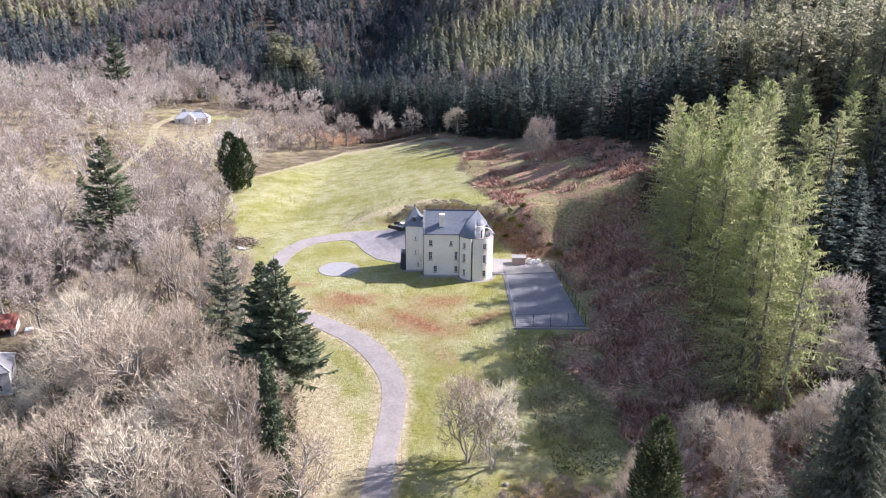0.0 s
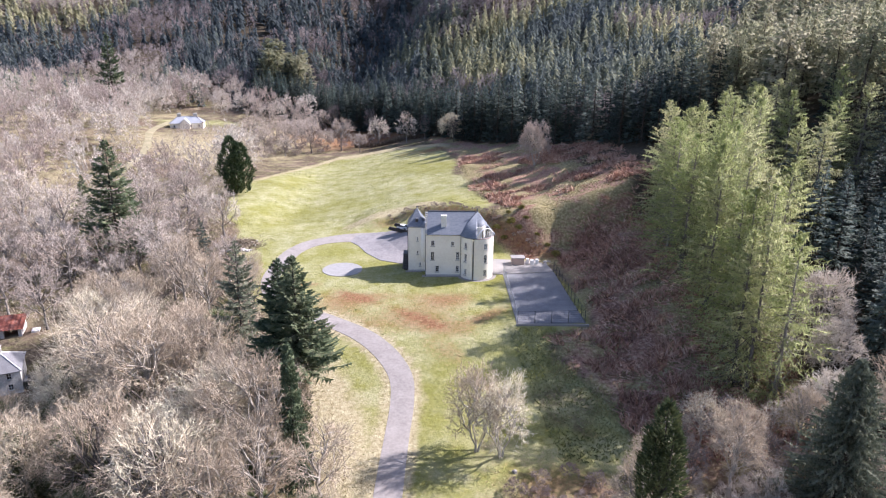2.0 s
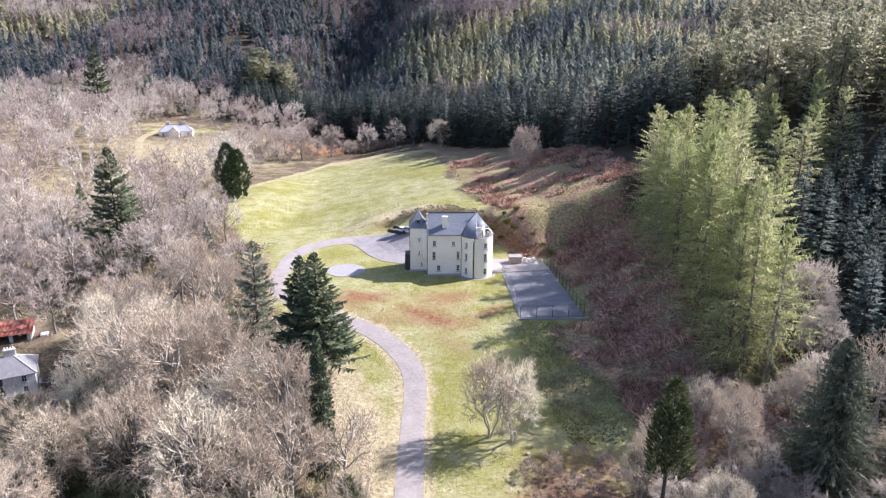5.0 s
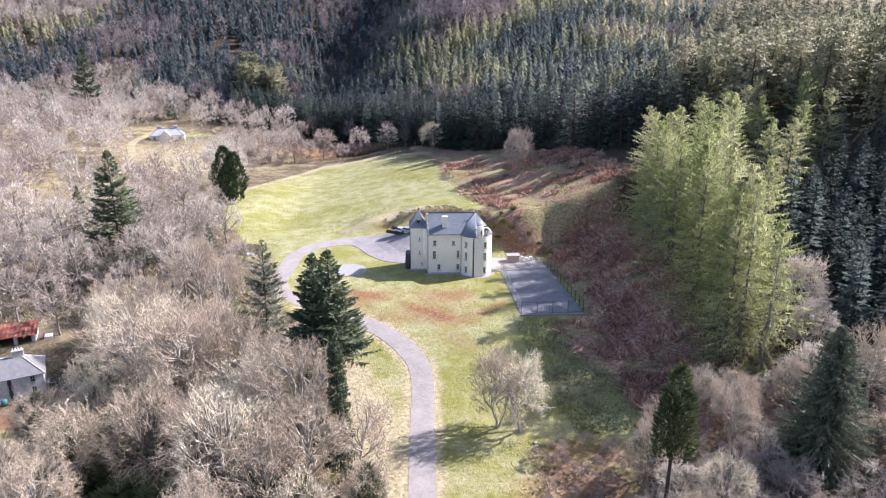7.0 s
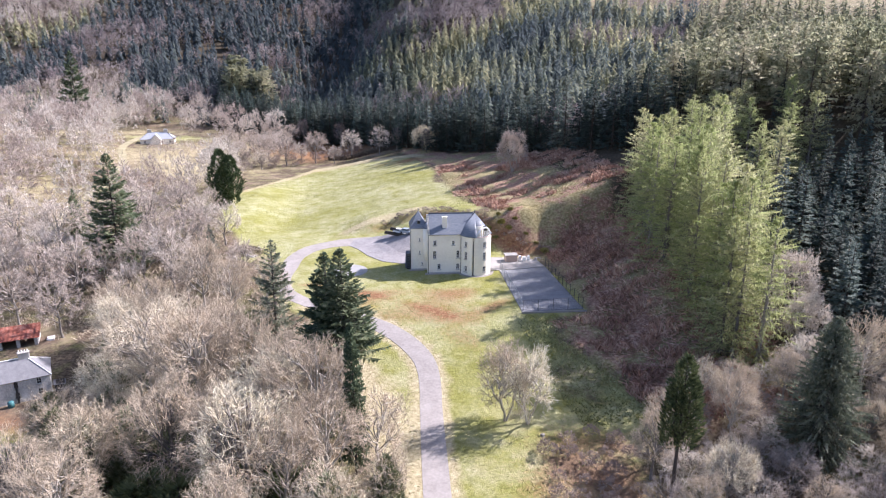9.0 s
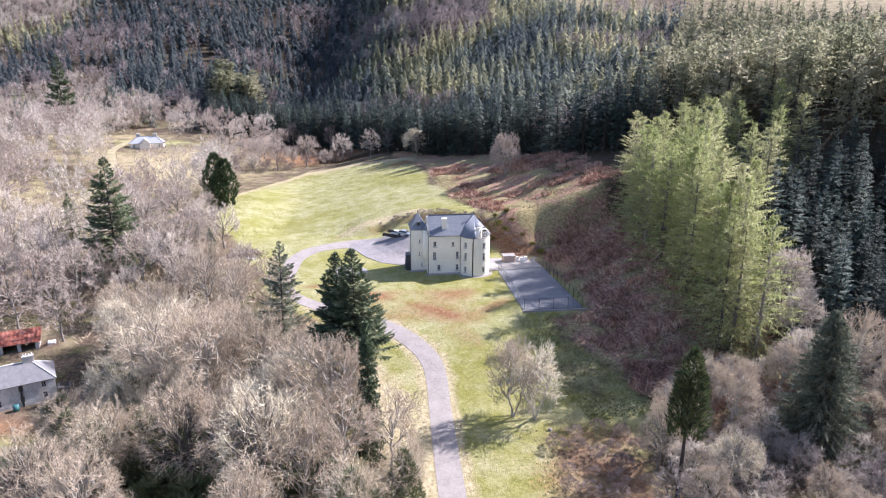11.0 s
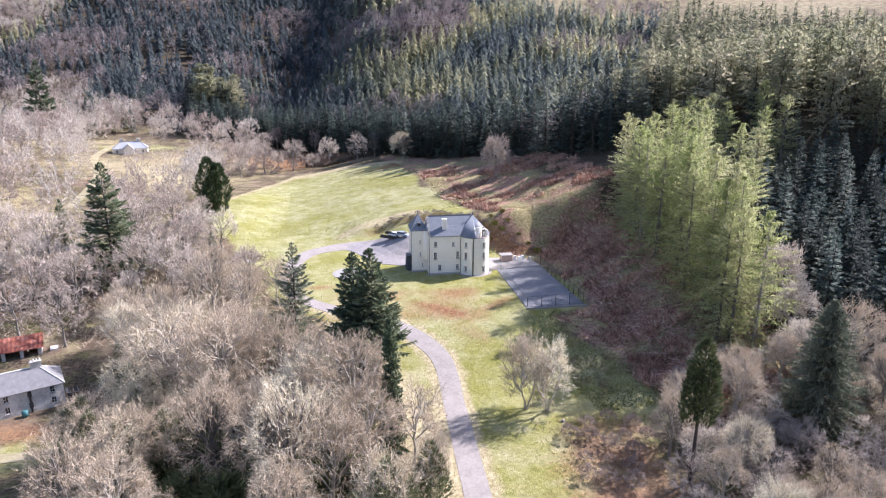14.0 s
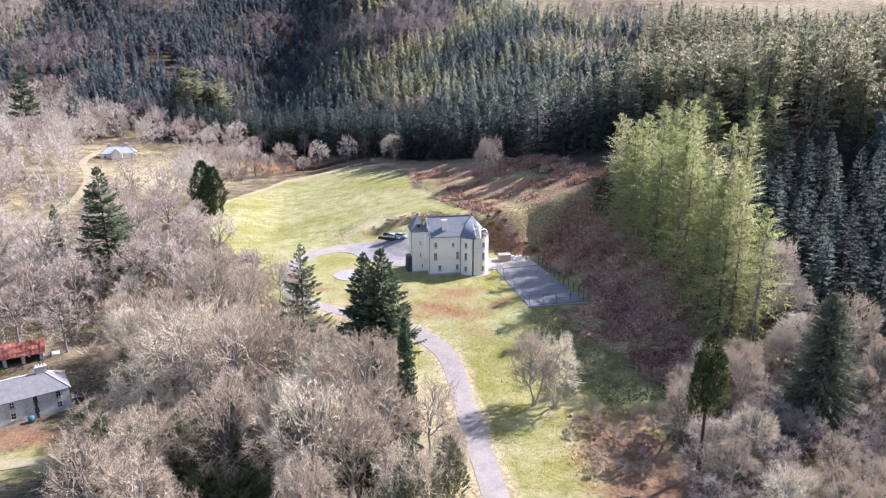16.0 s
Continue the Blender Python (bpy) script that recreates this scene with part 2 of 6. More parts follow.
def ground_z(x, y):
    x, y = np.asarray(x, float), np.asarray(y, float)
    field = -2.4 + soft(7.0 + 0.175 * np.minimum(x, 38), 4.0) + 0.004 * (y - 120) * ramp(x, -10, 20)
    field = field + 7 * ramp(-x, 60, 125) * ramp(y, 60, 160) + 3.5 * ramp(-x, 40, 62) * (1 - ramp(y, 90, 160))
    lawn = 0.02 - 5.2 * ramp(-y, 18, 60) - 3.0 * ramp(-y, 60, 110)
    # terrace of the house, cut into the slope behind it
    bank = np.maximum(ramp(y, 15, 25), 0) * ramp(x, -16, -2)
    bank = np.maximum(bank, ramp(y, 24, 60))
    z = lawn + (field - lawn) * bank
    # right-hand hillside
    side = 0.42 * soft(x - 33, 5) * (0.32 + 0.68 * ramp(y, -75, -5)) * (1 - 0.62 * ramp(x, 55, 95) * (1 - ramp(y, -25, 45)))
    z = z + (side * (1 - 0.25 * ramp(y, 10, 40) - 0.4 * ramp(y, 75, 120))) * (1 - 0.3 * ramp(x, 90, 170))
    d = scarp(x, y)
    z = z + 2.0 * ramp(d, -0.7, 1.6) * (1 - ramp(d, 4, 26)) * ramp(x, -26, -14) * (1 - ramp(x, 30, 36))
    # fall to the river on the left
    s = plateau_edge(y) - x
    depth = np.interp(y, [-120, -70, -30, 20, 62, 120, 170], [5, 6.5, 13.5, 11, 7, 2.5, 0])
    z = z - depth * ramp(s, 0, 34)
    z = z + 14 * ramp(-x, 125, 260) * (1 - ramp(y, 200, 300))
    # level court beside the house
    flat = ramp(x, 15, 18) * (1 - ramp(x, 32.6, 36)) * ramp(y, -29.5, -27.5) * (1 - ramp(y, 8, 13))
    z = z + (-0.12 - z) * flat
    # back hill
    d = y - foot(x)
    rise = (0.10 + 0.07 * ramp(-x, 100, 220)) * soft(d, 20) + 0.0006 * np.clip(d, 0, 380) ** 2 + 0.4 * soft(d - 380, 40)
    rise = 420 * (1 - np.exp(-rise / 420))
    gully = np.interp(y, [265, 460, 650, 900], [-78, -48, -20, 30])
    rise = rise - 15 * np.exp(-(((x - gully) / 42) ** 2)) * ramp(y, 270, 380) + 13 * np.exp(-(((x - gully - 85) / 60) ** 2)) * ramp(y, 300, 400)
    z = z + rise * (1 - 0.2 * ramp(x, 30, 120) - 0.25 * ramp(x, 150, 500))
    return z


def zg(x, y):
    return float(ground_z(x, y))


def axis_lines(lo, a, b, hi, step):
    """Grid lines: even between a and b, wider and wider out to lo and hi."""
    mid = list(np.arange(a, b + step / 2, step))
    out, s, v = [], step, mid[-1]
    while v < hi:
        s *= 1.16
        v += s
        out.append(min(v, hi))
    pre, s, v = [], step, mid[0]
    while v > lo:
        s *= 1.16
        v -= s
        pre.append(max(v, lo))
    return np.array(pre[::-1] + mid + out)


def bracken_line(y):
    """The x beyond which the slope is under dead bracken."""
    return np.interp(y, [-90, -62, -52, -45, -37, -29.5, -27.6, 4, 20, 35, 64, 80, 124, 150, 175],
                     [28, 36, 33, 29, 25, 25, 33, 33, 17, 20, 14, 12, 10, 4, -2])


def front_of_forest(x):
    """The y at which the plantation begins, for each x."""
    return np.interp(x, [-420, -300, -275, -225, -180, -130, -110, -60, -20, 5, 20, 51, 62, 75, 100], [295, 295, 370, 390, 345, 305, 292, 268, 222, 182, 146, 108, 70, 52, 60])


def rear_line(x):
    """The y at which the woods on the near hill end against open moor, for each x."""
    return np.interp(x, [60, 110, 160, 200, 250, 300, 340, 420], [470, 460, 372, 312, 270, 208, 150, 90])


def wander(x, y, size, seed=0.0):
    """Smooth waves that break up an edge, about -1 to 1."""
    return (np.sin(x / size + seed + 1.3 * np.sin(y / size * 0.7 + seed)) + np.sin(y / size * 1.31 + 2.1 * seed + np.sin(x / size * 0.9)) ) * 0.5


def spline(rows, step=1.0):
    """A smooth line through rows of numbers (Catmull-Rom)."""
    p = np.asarray(rows, float)
    p = np.vstack([2 * p[0] - p[1], p, 2 * p[-1] - p[-2]])
    out = []
    for i in range(1, len(p) - 2):
        n = max(2, int(np.linalg.norm(p[i + 1][:2] - p[i][:2]) / step))
        for k in range(n):
            t = k / n
            out.append(0.5 * (2 * p[i] + (p[i + 1] - p[i - 1]) * t + (2 * p[i - 1] - 5 * p[i] + 4 * p[i + 1] - p[i + 2]) * t * t
                              + (3 * p[i] - p[i - 1] - 3 * p[i + 1] + p[i + 2]) * t ** 3))
    return np.array(out + [p[-2]])


DRIVE = [(-4.7, -125, 4.0), (-4.4, -95, 4.0), (-3.9, -72, 4.0), (-3.4, -58, 3.9), (-3.0, -48.8, 4.0), (-3.6, -42.4, 4.2), (-6.4, -36.4, 4.3),
         (-11.2, -30.6, 4.2), (-18, -25.6, 4.0), (-26, -20, 3.8), (-33.5, -11.5, 3.8), (-36, -2, 4.0), (-35.7, 7.2, 4.5), (-34.9, 16.4, 4.7),
         (-31.2, 24.4, 5.4), (-24.3, 28.9, 6.6), (-17, 29.5, 8.5), (-9, 27.5, 10)]


def drive_distance(x, y):
    c = spline(DRIVE, 3.0)
    return np.min(np.hypot(np.asarray(x)[..., None] - c[:, 0], np.asarray(y)[..., None] - c[:, 1]), -1)


gx, gy = axis_lines(-3200, -150, 120, 3200, 1.6), axis_lines(-900, -126, 200, 3600, 1.6)
GX, GY = np.meshgrid(gx, gy)
GZ = ground_z(GX, GY)
rough_zone = ramp(GX - bracken_line(GY), -2, 4)
GZ = GZ + rough_zone * (0.4 * wander(GX, GY, 2.3, 1.0) + 0.35 * wander(GX, GY, 4.1, 0.3)) + 0.10 * wander(GX, GY, 5.0, 2.0) * ramp(np.abs(GY + 10), 30, 45) * ramp(drive_distance(GX, GY), 3, 8)
far = ramp(np.hypot(GX, GY - 100), 220, 500)
GZ = GZ + far * (5 * wander(GX, GY, 38, 3.0) + 14 * wander(GX, GY, 130, 5.0))
s_edge = plateau_edge(GY) - GX
lawn = (1 - ramp(s_edge + 2.5 * wander(GX, GY, 6, 0.4), -3, 2)) * (1 - ramp(GX - bracken_line(GY) + 3.0 * wander(GX, GY, 7, 0.9), -3, 3))
far_edge = np.interp(GX, [-70, -64, -56, -44, -21, -4, 8, 20], [95, 106, 138, 166, 172, 166, 156, 135])
lawn = lawn * (1 - ramp(GY - far_edge + 2 * wander(GX, GY, 5, 1.7), -3, 3)) * ramp(GY, -110, -70)
bracken = rough_zone * (1 - ramp(GX, 60, 75)) * (1 - ramp(np.hypot(GX, GY - 60), 190, 330)) * ramp(GY, -76, -62)
# rusty patches of sedge on the lawn below the house and along the field's far side
patch = 1.1 * np.exp(-(((GY + 15.5 + 0.72 * (GX + 12)) / 2.3) ** 2)) * ramp(GX, -24, -17) * (1 - ramp(GX, 2, 8))
patch = np.maximum(patch, 0.9 * np.exp(-(((GX + 27) / 5) ** 2 + ((GY + 6) / 1.6) ** 2)))
patch = np.maximum(patch, 1.05 * np.exp(-(((GY + 23 - 0.7 * (GX - 12)) / 2.4) ** 2 + ((GX - 12) / 6) ** 2)))
patch = np.maximum(patch, 0.6 * np.exp(-(((GY + 33 + 0.5 * GX) / 3.5) ** 2)) * ramp(GX, -4, 2) * (1 - ramp(GX, 6, 10)))
patch = np.maximum(patch, 0.75 * np.exp(-(((GX + 2) / 12) ** 2 + ((GY - 148) / 7) ** 2)))
patch = np.maximum(patch, 0.60 * ramp(-GY, 8, 14) * (1 - ramp(-GY, 26, 34)) * ramp(GX, -32, -22) * (1 - ramp(GX, 8, 14)))
patch = np.maximum(patch, np.exp(-(((GX + 82) / 9) ** 2 + ((GY + 39.5) / 4.5) ** 2)))
patch = np.maximum(patch, 1.1 * np.exp(-(((GX + 58) / 4) ** 2 + ((GY - 17) / 5) ** 2)))
patch = patch * (0.8 + 0.45 * wander(GX, GY, 3.1, 0.2))
heath = 1.05 * ramp(GY, 172, 186) * np.exp(-(((GX + 45) / 48) ** 2 + ((GY - 230) / 46) ** 2) ** 2) * (0.75 + 0.4 * wander(GX, GY, 9, 0.5))
fresh = ramp(wander(GX, GY, 11, 0.3) + 0.55 * (1 - ramp(GY, 20, 60)), -0.2, 0.9)
mown = np.exp(-(((GX + 137) / 26) ** 2 + ((GY - 236) / 14) ** 2)) + np.exp(-(((GX + 78) / 16) ** 2 + ((GY + 47) / 5) ** 2))
# rough ground below the court, with the larches' shade put in as darker cover
lawn = lawn * (1 - 0.55 * np.exp(-(((GX - 25) / 8) ** 2 + ((GY + 49) / 13) ** 2)))
lawn = lawn * (1 - 0.8 * ramp(-GY, 63, 72) * ramp(GX + 0.15 * (GY + 70), 8, 14))
lawn = np.clip(np.maximum(lawn, mown), 0, 1)
cut = np.exp(-((scarp(GX, GY) - 0.2) / 1.9) ** 2) * ramp(GX, -20, -12) * (1 - ramp(GX, 32, 37))
patch = np.maximum(patch, (0.5 + 0.4 * ramp(GX, -4, 6)) * cut)
brambles = np.exp(-(((GX - 20) / 9) ** 2 + ((GY + 69) / 6) ** 2))
patch = np.maximum(patch, 0.45 * brambles)
patch = np.maximum(patch, 0.45 * ramp(-GY, 66, 78) * ramp(GX, 4, 12) * (1 - ramp(GX, 24, 30)))
# needle litter under the conifers, with their shade put into its dark colour
pine_floor_shade = ramp(GY - front_of_forest(GX), -2, 8)
pine_floor_shade = np.maximum(pine_floor_shade, ramp(GX - 50 + 0.12 * GY, 0, 12) * ramp(GY, -72, -60)) * (1 - ramp(GY - rear_line(GX), -4, 12) * ramp(GX, 60, 110))

me = bpy.data.meshes.new("ground")
nx, ny = len(gx), len(gy)
idx = np.arange(nx * ny).reshape(ny, nx)
quads = np.stack([idx[:-1, :-1], idx[:-1, 1:], idx[1:, 1:], idx[1:, :-1]], -1).reshape(-1, 4)
me.from_pydata(np.stack([GX, GY, GZ], -1).reshape(-1, 3).tolist(), [], quads.tolist())
zones = np.stack([lawn, np.clip(bracken, 0, 1), np.clip(np.maximum(patch, heath), 0, 1), fresh], -1).reshape(-1, 4)
me.attributes.new("zones", "FLOAT_COLOR", "POINT").data.foreach_set("color", zones.astype(np.float32).ravel())
dry = 1.1 * np.exp(-((s_edge + 2.5) / 5.5) ** 2) * (1 - ramp(GY, -38, -22)) * ramp(GY, -130, -110)
dry = np.maximum(dry, 1.0 * np.exp(-((scarp(GX, GY) - 5) / 3.6) ** 2) * ramp(GX, -30, -20) * (1 - ramp(GX, 0, 9)))
dry = np.maximum(dry, np.exp(-((GY - far_edge + 1) / 5.0) ** 2) * ramp(GX, -75, -60) * (1 - ramp(GX, 5, 12)))
dry = np.maximum(dry, np.exp(-((drive_distance(GX, GY) - 2.3) / 1.2) ** 2) * 1.1 * (GY < -20))
dry = np.maximum(dry, 0.25 * ramp(-GY, 62, 72) * ramp(GX, -1, 2) * (1 - ramp(GX, 10, 16)))
dry = np.maximum(dry, 0.62 * np.exp(-(((GX + 95) / 45) ** 2 + ((GY - 185) / 60) ** 2)))
dry = np.maximum(dry, (0.42 + 0.2 * wander(GX, GY, 22, 0.3)) * ramp(GY - rear_line(GX), -4, 12) * ramp(GX, 70, 130) * ramp(GY, 100, 160))
dry = np.maximum(dry, (0.42 + 0.3 * wander(GX, GY, 17, 0.6)) * ramp(-GX, 70, 90) * ramp(GY, 20, 60) * (1 - ramp(GY, 290, 340)))
dry = dry * (1 - np.clip(1.3 * mown, 0, 1))
me.attributes.new("dry_grass", "FLOAT", "POINT").data.foreach_set("value", dry.astype(np.float32).ravel())
me.attributes.new("pine_floor_shade", "FLOAT", "POINT").data.foreach_set("value", pine_floor_shade.astype(np.float32).ravel())
me.polygons.foreach_set("use_smooth", np.ones(len(me.polygons), bool))


def ground_material():
    m = bpy.data.materials.new("ground_cover")
    m.use_nodes = True
    t = m.node_tree
    n, li = t.nodes, t.links
    bs = n["Principled BSDF"]
    bs.inputs["Roughness"].default_value, bs.inputs["Specular IOR Level"].default_value = 1.0, 0.1
    co = n.new("ShaderNodeTexCoord")

    def tex(scale, detail=8):
        k = n.new("ShaderNodeTexNoise")
        k.inputs["Scale"].default_value, k.inputs["Detail"].default_value = scale, detail
        k.inputs["Roughness"].default_value = 0.65
        li.new(co.outputs["Object"], k.inputs["Vector"])
        return k.outputs["Fac"]

    def colours(socket, stops, lo=0.3, hi=0.7):
        k = n.new("ShaderNodeValToRGB")
        while len(k.color_ramp.elements) < len(stops):
            k.color_ramp.elements.new(0.5)
        for i, c in enumerate(stops):
            k.color_ramp.elements[i].position = lo + (hi - lo) * i / (len(stops) - 1)
            k.color_ramp.elements[i].color = (*c, 1)
        li.new(socket, k.inputs[0])
        return k.outputs[0]

    def blend(fac, a, b):
        k = n.new("ShaderNodeMix")
        k.data_type = "RGBA"
        li.new(fac, k.inputs["Factor"])
        li.new(a, k.inputs["A"])
        li.new(b, k.inputs["B"])
        return k.outputs["Result"]

    def ragged(socket, noise_out, width=0.5):
        """The zone's edge, frayed by noise."""
        k = n.new("ShaderNodeMath")
        k.operation = "MULTIPLY_ADD"
        li.new(noise_out, k.inputs[0])
        k.inputs[1].default_value = 1.2
        li.new(socket, k.inputs[2])
        r = n.new("ShaderNodeMapRange")
        r.inputs["From Min"].default_value, r.inputs["From Max"].default_value = 1.1 - width / 2, 1.1 + width / 2
        li.new(k.outputs[0], r.inputs["Value"])
        return r.outputs[0]

    zone = n.new("ShaderNodeAttribute")
    zone.attribute_name = "zones"
    sep = n.new("ShaderNodeSeparateColor")
    li.new(zone.outputs["Color"], sep.inputs[0])
    fine, mid, wide, grain = tex(1.6), tex(0.22), tex(0.05), tex(6.0, 4)
    # leaf litter, darkened so its colour carries the shade below bare trees
    litter = colours(fine, [(0.035, 0.027, 0.019), (0.08, 0.06, 0.042), (0.15, 0.12, 0.08), (0.22, 0.19, 0.12)])
    litter = blend(colours(mid, [(0, 0, 0), (0.7, 0.7, 0.7)], 0.45, 0.65), litter, colours(fine, [(0.10, 0.11, 0.035), (0.25, 0.25, 0.09)]))
    heather = colours(mid, [(0.09, 0.06, 0.045), (0.20, 0.15, 0.11), (0.30, 0.25, 0.17)])
    litter = blend(colours(wide, [(0, 0, 0), (0.8, 0.8, 0.8)], 0.47, 0.6), litter, heather)
    green = colours(fine, [(0.128, 0.137, 0.034), (0.218, 0.216, 0.060), (0.32, 0.303, 0.112)], 0.2, 0.8)
    yellow = colours(fine, [(0.25, 0.256, 0.125), (0.342, 0.338, 0.185), (0.43, 0.419, 0.268)], 0.2, 0.8)
    grass = blend(colours(mid, [(0, 0, 0), (1, 1, 1)], 0.35, 0.65), green, yellow)
    mask = n.new("ShaderNodeMath")
    mask.operation = "MULTIPLY"
    li.new(zone.outputs["Alpha"], mask.inputs[0])
    li.new(colours(tex(0.10, 5), [(0.25, 0.25, 0.25), (1, 1, 1)], 0.42, 0.58), mask.inputs[1])
    grass = blend(mask.outputs[0], grass, green)
    grass = blend(colours(tex(0.33, 6), [(0, 0, 0), (0.55, 0.55, 0.55)], 0.56, 0.68), grass, colours(fine, [(0.09, 0.10, 0.03), (0.17, 0.165, 0.05), (0.25, 0.22, 0.09)]))
    grass = blend(colours(tex(0.14, 9), [(0, 0, 0), (0.42, 0.42, 0.42)], 0.50, 0.62), grass, colours(fine, [(0.28, 0.265, 0.14), (0.40, 0.38, 0.22), (0.50, 0.47, 0.32)]))
    rust = colours(fine, [(0.13, 0.065, 0.035), (0.235, 0.125, 0.065), (0.335, 0.21, 0.115)])
    dead = colours(fine, [(0.115, 0.062, 0.046), (0.24, 0.135, 0.098), (0.36, 0.235, 0.165), (0.49, 0.375, 0.26)])
    dead = blend(colours(tex(0.11, 5), [(0, 0, 0), (0.85, 0.85, 0.85)], 0.44, 0.54), dead, colours(fine, [(0.13, 0.12, 0.05), (0.26, 0.235, 0.11), (0.40, 0.36, 0.21)]))
    col = blend(ragged(sep.outputs[0], mid), litter, grass)
    col = blend(ragged(sep.outputs[1], mid), col, dead)
    col = blend(ragged(sep.outputs[2], fine, 0.7), col, rust)
    hay = n.new("ShaderNodeAttribute")
    hay.attribute_name = "dry_grass"
    col = blend(ragged(hay.outputs["Fac"], mid, 0.6), col, colours(fine, [(0.22, 0.18, 0.10), (0.37, 0.32, 0.19), (0.50, 0.45, 0.30)]))
    # dark needle litter that also carries the conifers' shade
    floor = n.new("ShaderNodeAttribute")
    floor.attribute_name = "pine_floor_shade"
    col = blend(ragged(floor.outputs["Fac"], mid), col, colours(fine, [(0.035, 0.03, 0.021), (0.07, 0.056, 0.038), (0.115, 0.095, 0.062)]))
    li.new(col, bs.inputs["Base Color"])
    add = n.new("ShaderNodeMath")
    add.operation = "ADD"
    li.new(fine, add.inputs[0])
    li.new(grain, add.inputs[1])
    b = n.new("ShaderNodeBump")
    b.inputs["Strength"].default_value, b.inputs["Distance"].default_value = 1.0, 0.16
    li.new(add.outputs[0], b.inputs["Height"])
    li.new(b.outputs[0], bs.inputs["Normal"])
    return m


me.materials.append(ground_material())
thing("ground", "rough grass, dead bracken and leaf litter in a valley", "ground", kind="structure", data=me)

# ---- drive and hard surfaces ----


def strip(rows, lift, across=7, crown=0.04, skirt=0.4):
    """A paved strip laid over the ground along rows of (x, y, width), with sides that reach into it."""
    c = spline(rows)
    d = np.gradient(c[:, :2], axis=0)
    d /= np.linalg.norm(d, axis=1)[:, None]
    nrm = np.stack([-d[:, 1], d[:, 0]], -1)
    geo, lines = Geo(), []
    for k in range(across):
        u = k / (across - 1) - 0.5
        xy = c[:, :2] + nrm * (c[:, 2:3] * u)
        z = ground_z(xy[:, 0], xy[:, 1]) + lift + crown * (1 - 4 * u * u)
        lines.append(np.column_stack([xy, z]))
    low = [lines[0] - [0, 0, skirt], lines[-1] - [0, 0, skirt]]
    lines = [low[0]] + lines + [low[1]]
    n = len(c)
    v = np.concatenate(lines)
    f = [(k * n + i, k * n + i + 1, (k + 1) * n + i + 1, (k + 1) * n + i) for k in range(len(lines) - 1) for i in range(n - 1)]
    geo.add(v, [q[::-1] for q in f])
    return geo


def slab(outline, lift, material, name, label, level=None, thick=0.4):
    """A flat or draped slab inside an outline in plan."""
    bm = bmesh.new()
    vs = [bm.verts.new((x, y, 0)) for x, y in outline]
    face = bm.faces.new(vs)
    bmesh.ops.triangulate(bm, faces=[face])
    bmesh.ops.subdivide_edges(bm, edges=bm.edges[:], cuts=5, use_grid_fill=True)
    for v in bm.verts:
        v.co.z = (zg(v.co.x, v.co.y) if level is None else level) + lift - thick
    r = bmesh.ops.extrude_face_region(bm, geom=bm.faces[:])
    for v in [g for g in r["geom"] if isinstance(g, bmesh.types.BMVert)]:
        v.co.z += thick
    bmesh.ops.recalc_face_normals(bm, faces=bm.faces[:])
    m2 = bpy.data.meshes.new(name)
    bm.to_mesh(m2)
    bm.free()
    m2.materials.append(material)
    return thing(name, label, name.replace("_", " "), kind="structure", data=m2)


thing("road", "narrow winding drive of pale worn tarmac", "road", kind="structure", data=strip(DRIVE, 0.05, 7, 0.02).mesh("road", tarmac))
slab([(-21, 26), (-18.4, 22.6), (-15.6, 16.3), (-11.6, 10.8), (-6.3, 8.4), (-4.3, 8.4), (-4.3, 12), (0, 13), (8, 13), (8, 17), (-2, 24), (-6, 32), (-13, 34), (-20, 31.5)],
     0.10, gravel, "forecourt", "pale gravel forecourt beside the house")
disc_outline = [(-20.1 + 4.8 * math.cos(a * math.pi / 20), 3.8 + 4.8 * math.sin(a * math.pi / 20)) for a in range(40)]
slab(disc_outline, 0.08, disc_gravel, "turning_circle", "round white gravel pad on the lawn", level=0.03)
slab([(18.7, -27.0), (32.6, -26.2), (31.2, 3.2), (18.6, 1.2)], 0.0, court_surface, "court", "level grey asphalt court beside the house", level=0.0, thick=0.9)
slab([(14.5, 1.3), (18.55, 1.4), (31.1, 3.4), (30.0, 10.8), (17, 12.5), (16.6, 6)], 0.0, concrete, "yard", "pale concrete yard behind the court", level=0.02)
slab([(-4.75, 2.3), (-0.75, 2.3), (-0.75, 3.4), (-4.75, 3.4)], 0.0, tarmac, "pavement_west", "narrow grey gravel apron below the stair tower", level=0.040)
slab([(-0.75, -0.9), (9.4, -0.9), (9.4, 0.6), (-0.75, 0.6)], 0.0, tarmac, "pavement_south", "narrow grey gravel apron below the front wall", level=0.036)
slab([(12.15 + 4.8 * math.cos(radians(a)), 0.9 + 4.8 * math.sin(radians(a))) for a in range(-180, 1, 10)], 0.0, tarmac, "pavement_east", "curved grey gravel apron round the wing", level=0.032)

TRACK = [(-150, 250, 3.5), (-149, 225, 3.5), (-145, 195, 3.5), (-135, 168, 3.5), (-128, 145, 3.5), (-124, 115, 3.5), (-126, 85, 3.5), (-125, 55, 3.5)]
thing("track", "pale earth track leading to a cottage", "track", kind="structure", data=strip(TRACK, 0.12).mesh("track", track_earth))
LANE = [(-130, -52, 3.2), (-100, -50, 3.2), (-85, -48.6, 3.2), (-72, -48, 3.2), (-58, -50, 3.2), (-46, -58, 3.0)]
thing("lane", "muddy lane below the stone lodge", "track", kind="structure", data=strip(LANE, 0.10).mesh("lane", track_earth))

# ---- trees ----


def unit(v):
    return v / (np.linalg.norm(v, axis=-1, keepdims=True) + 1e-9)


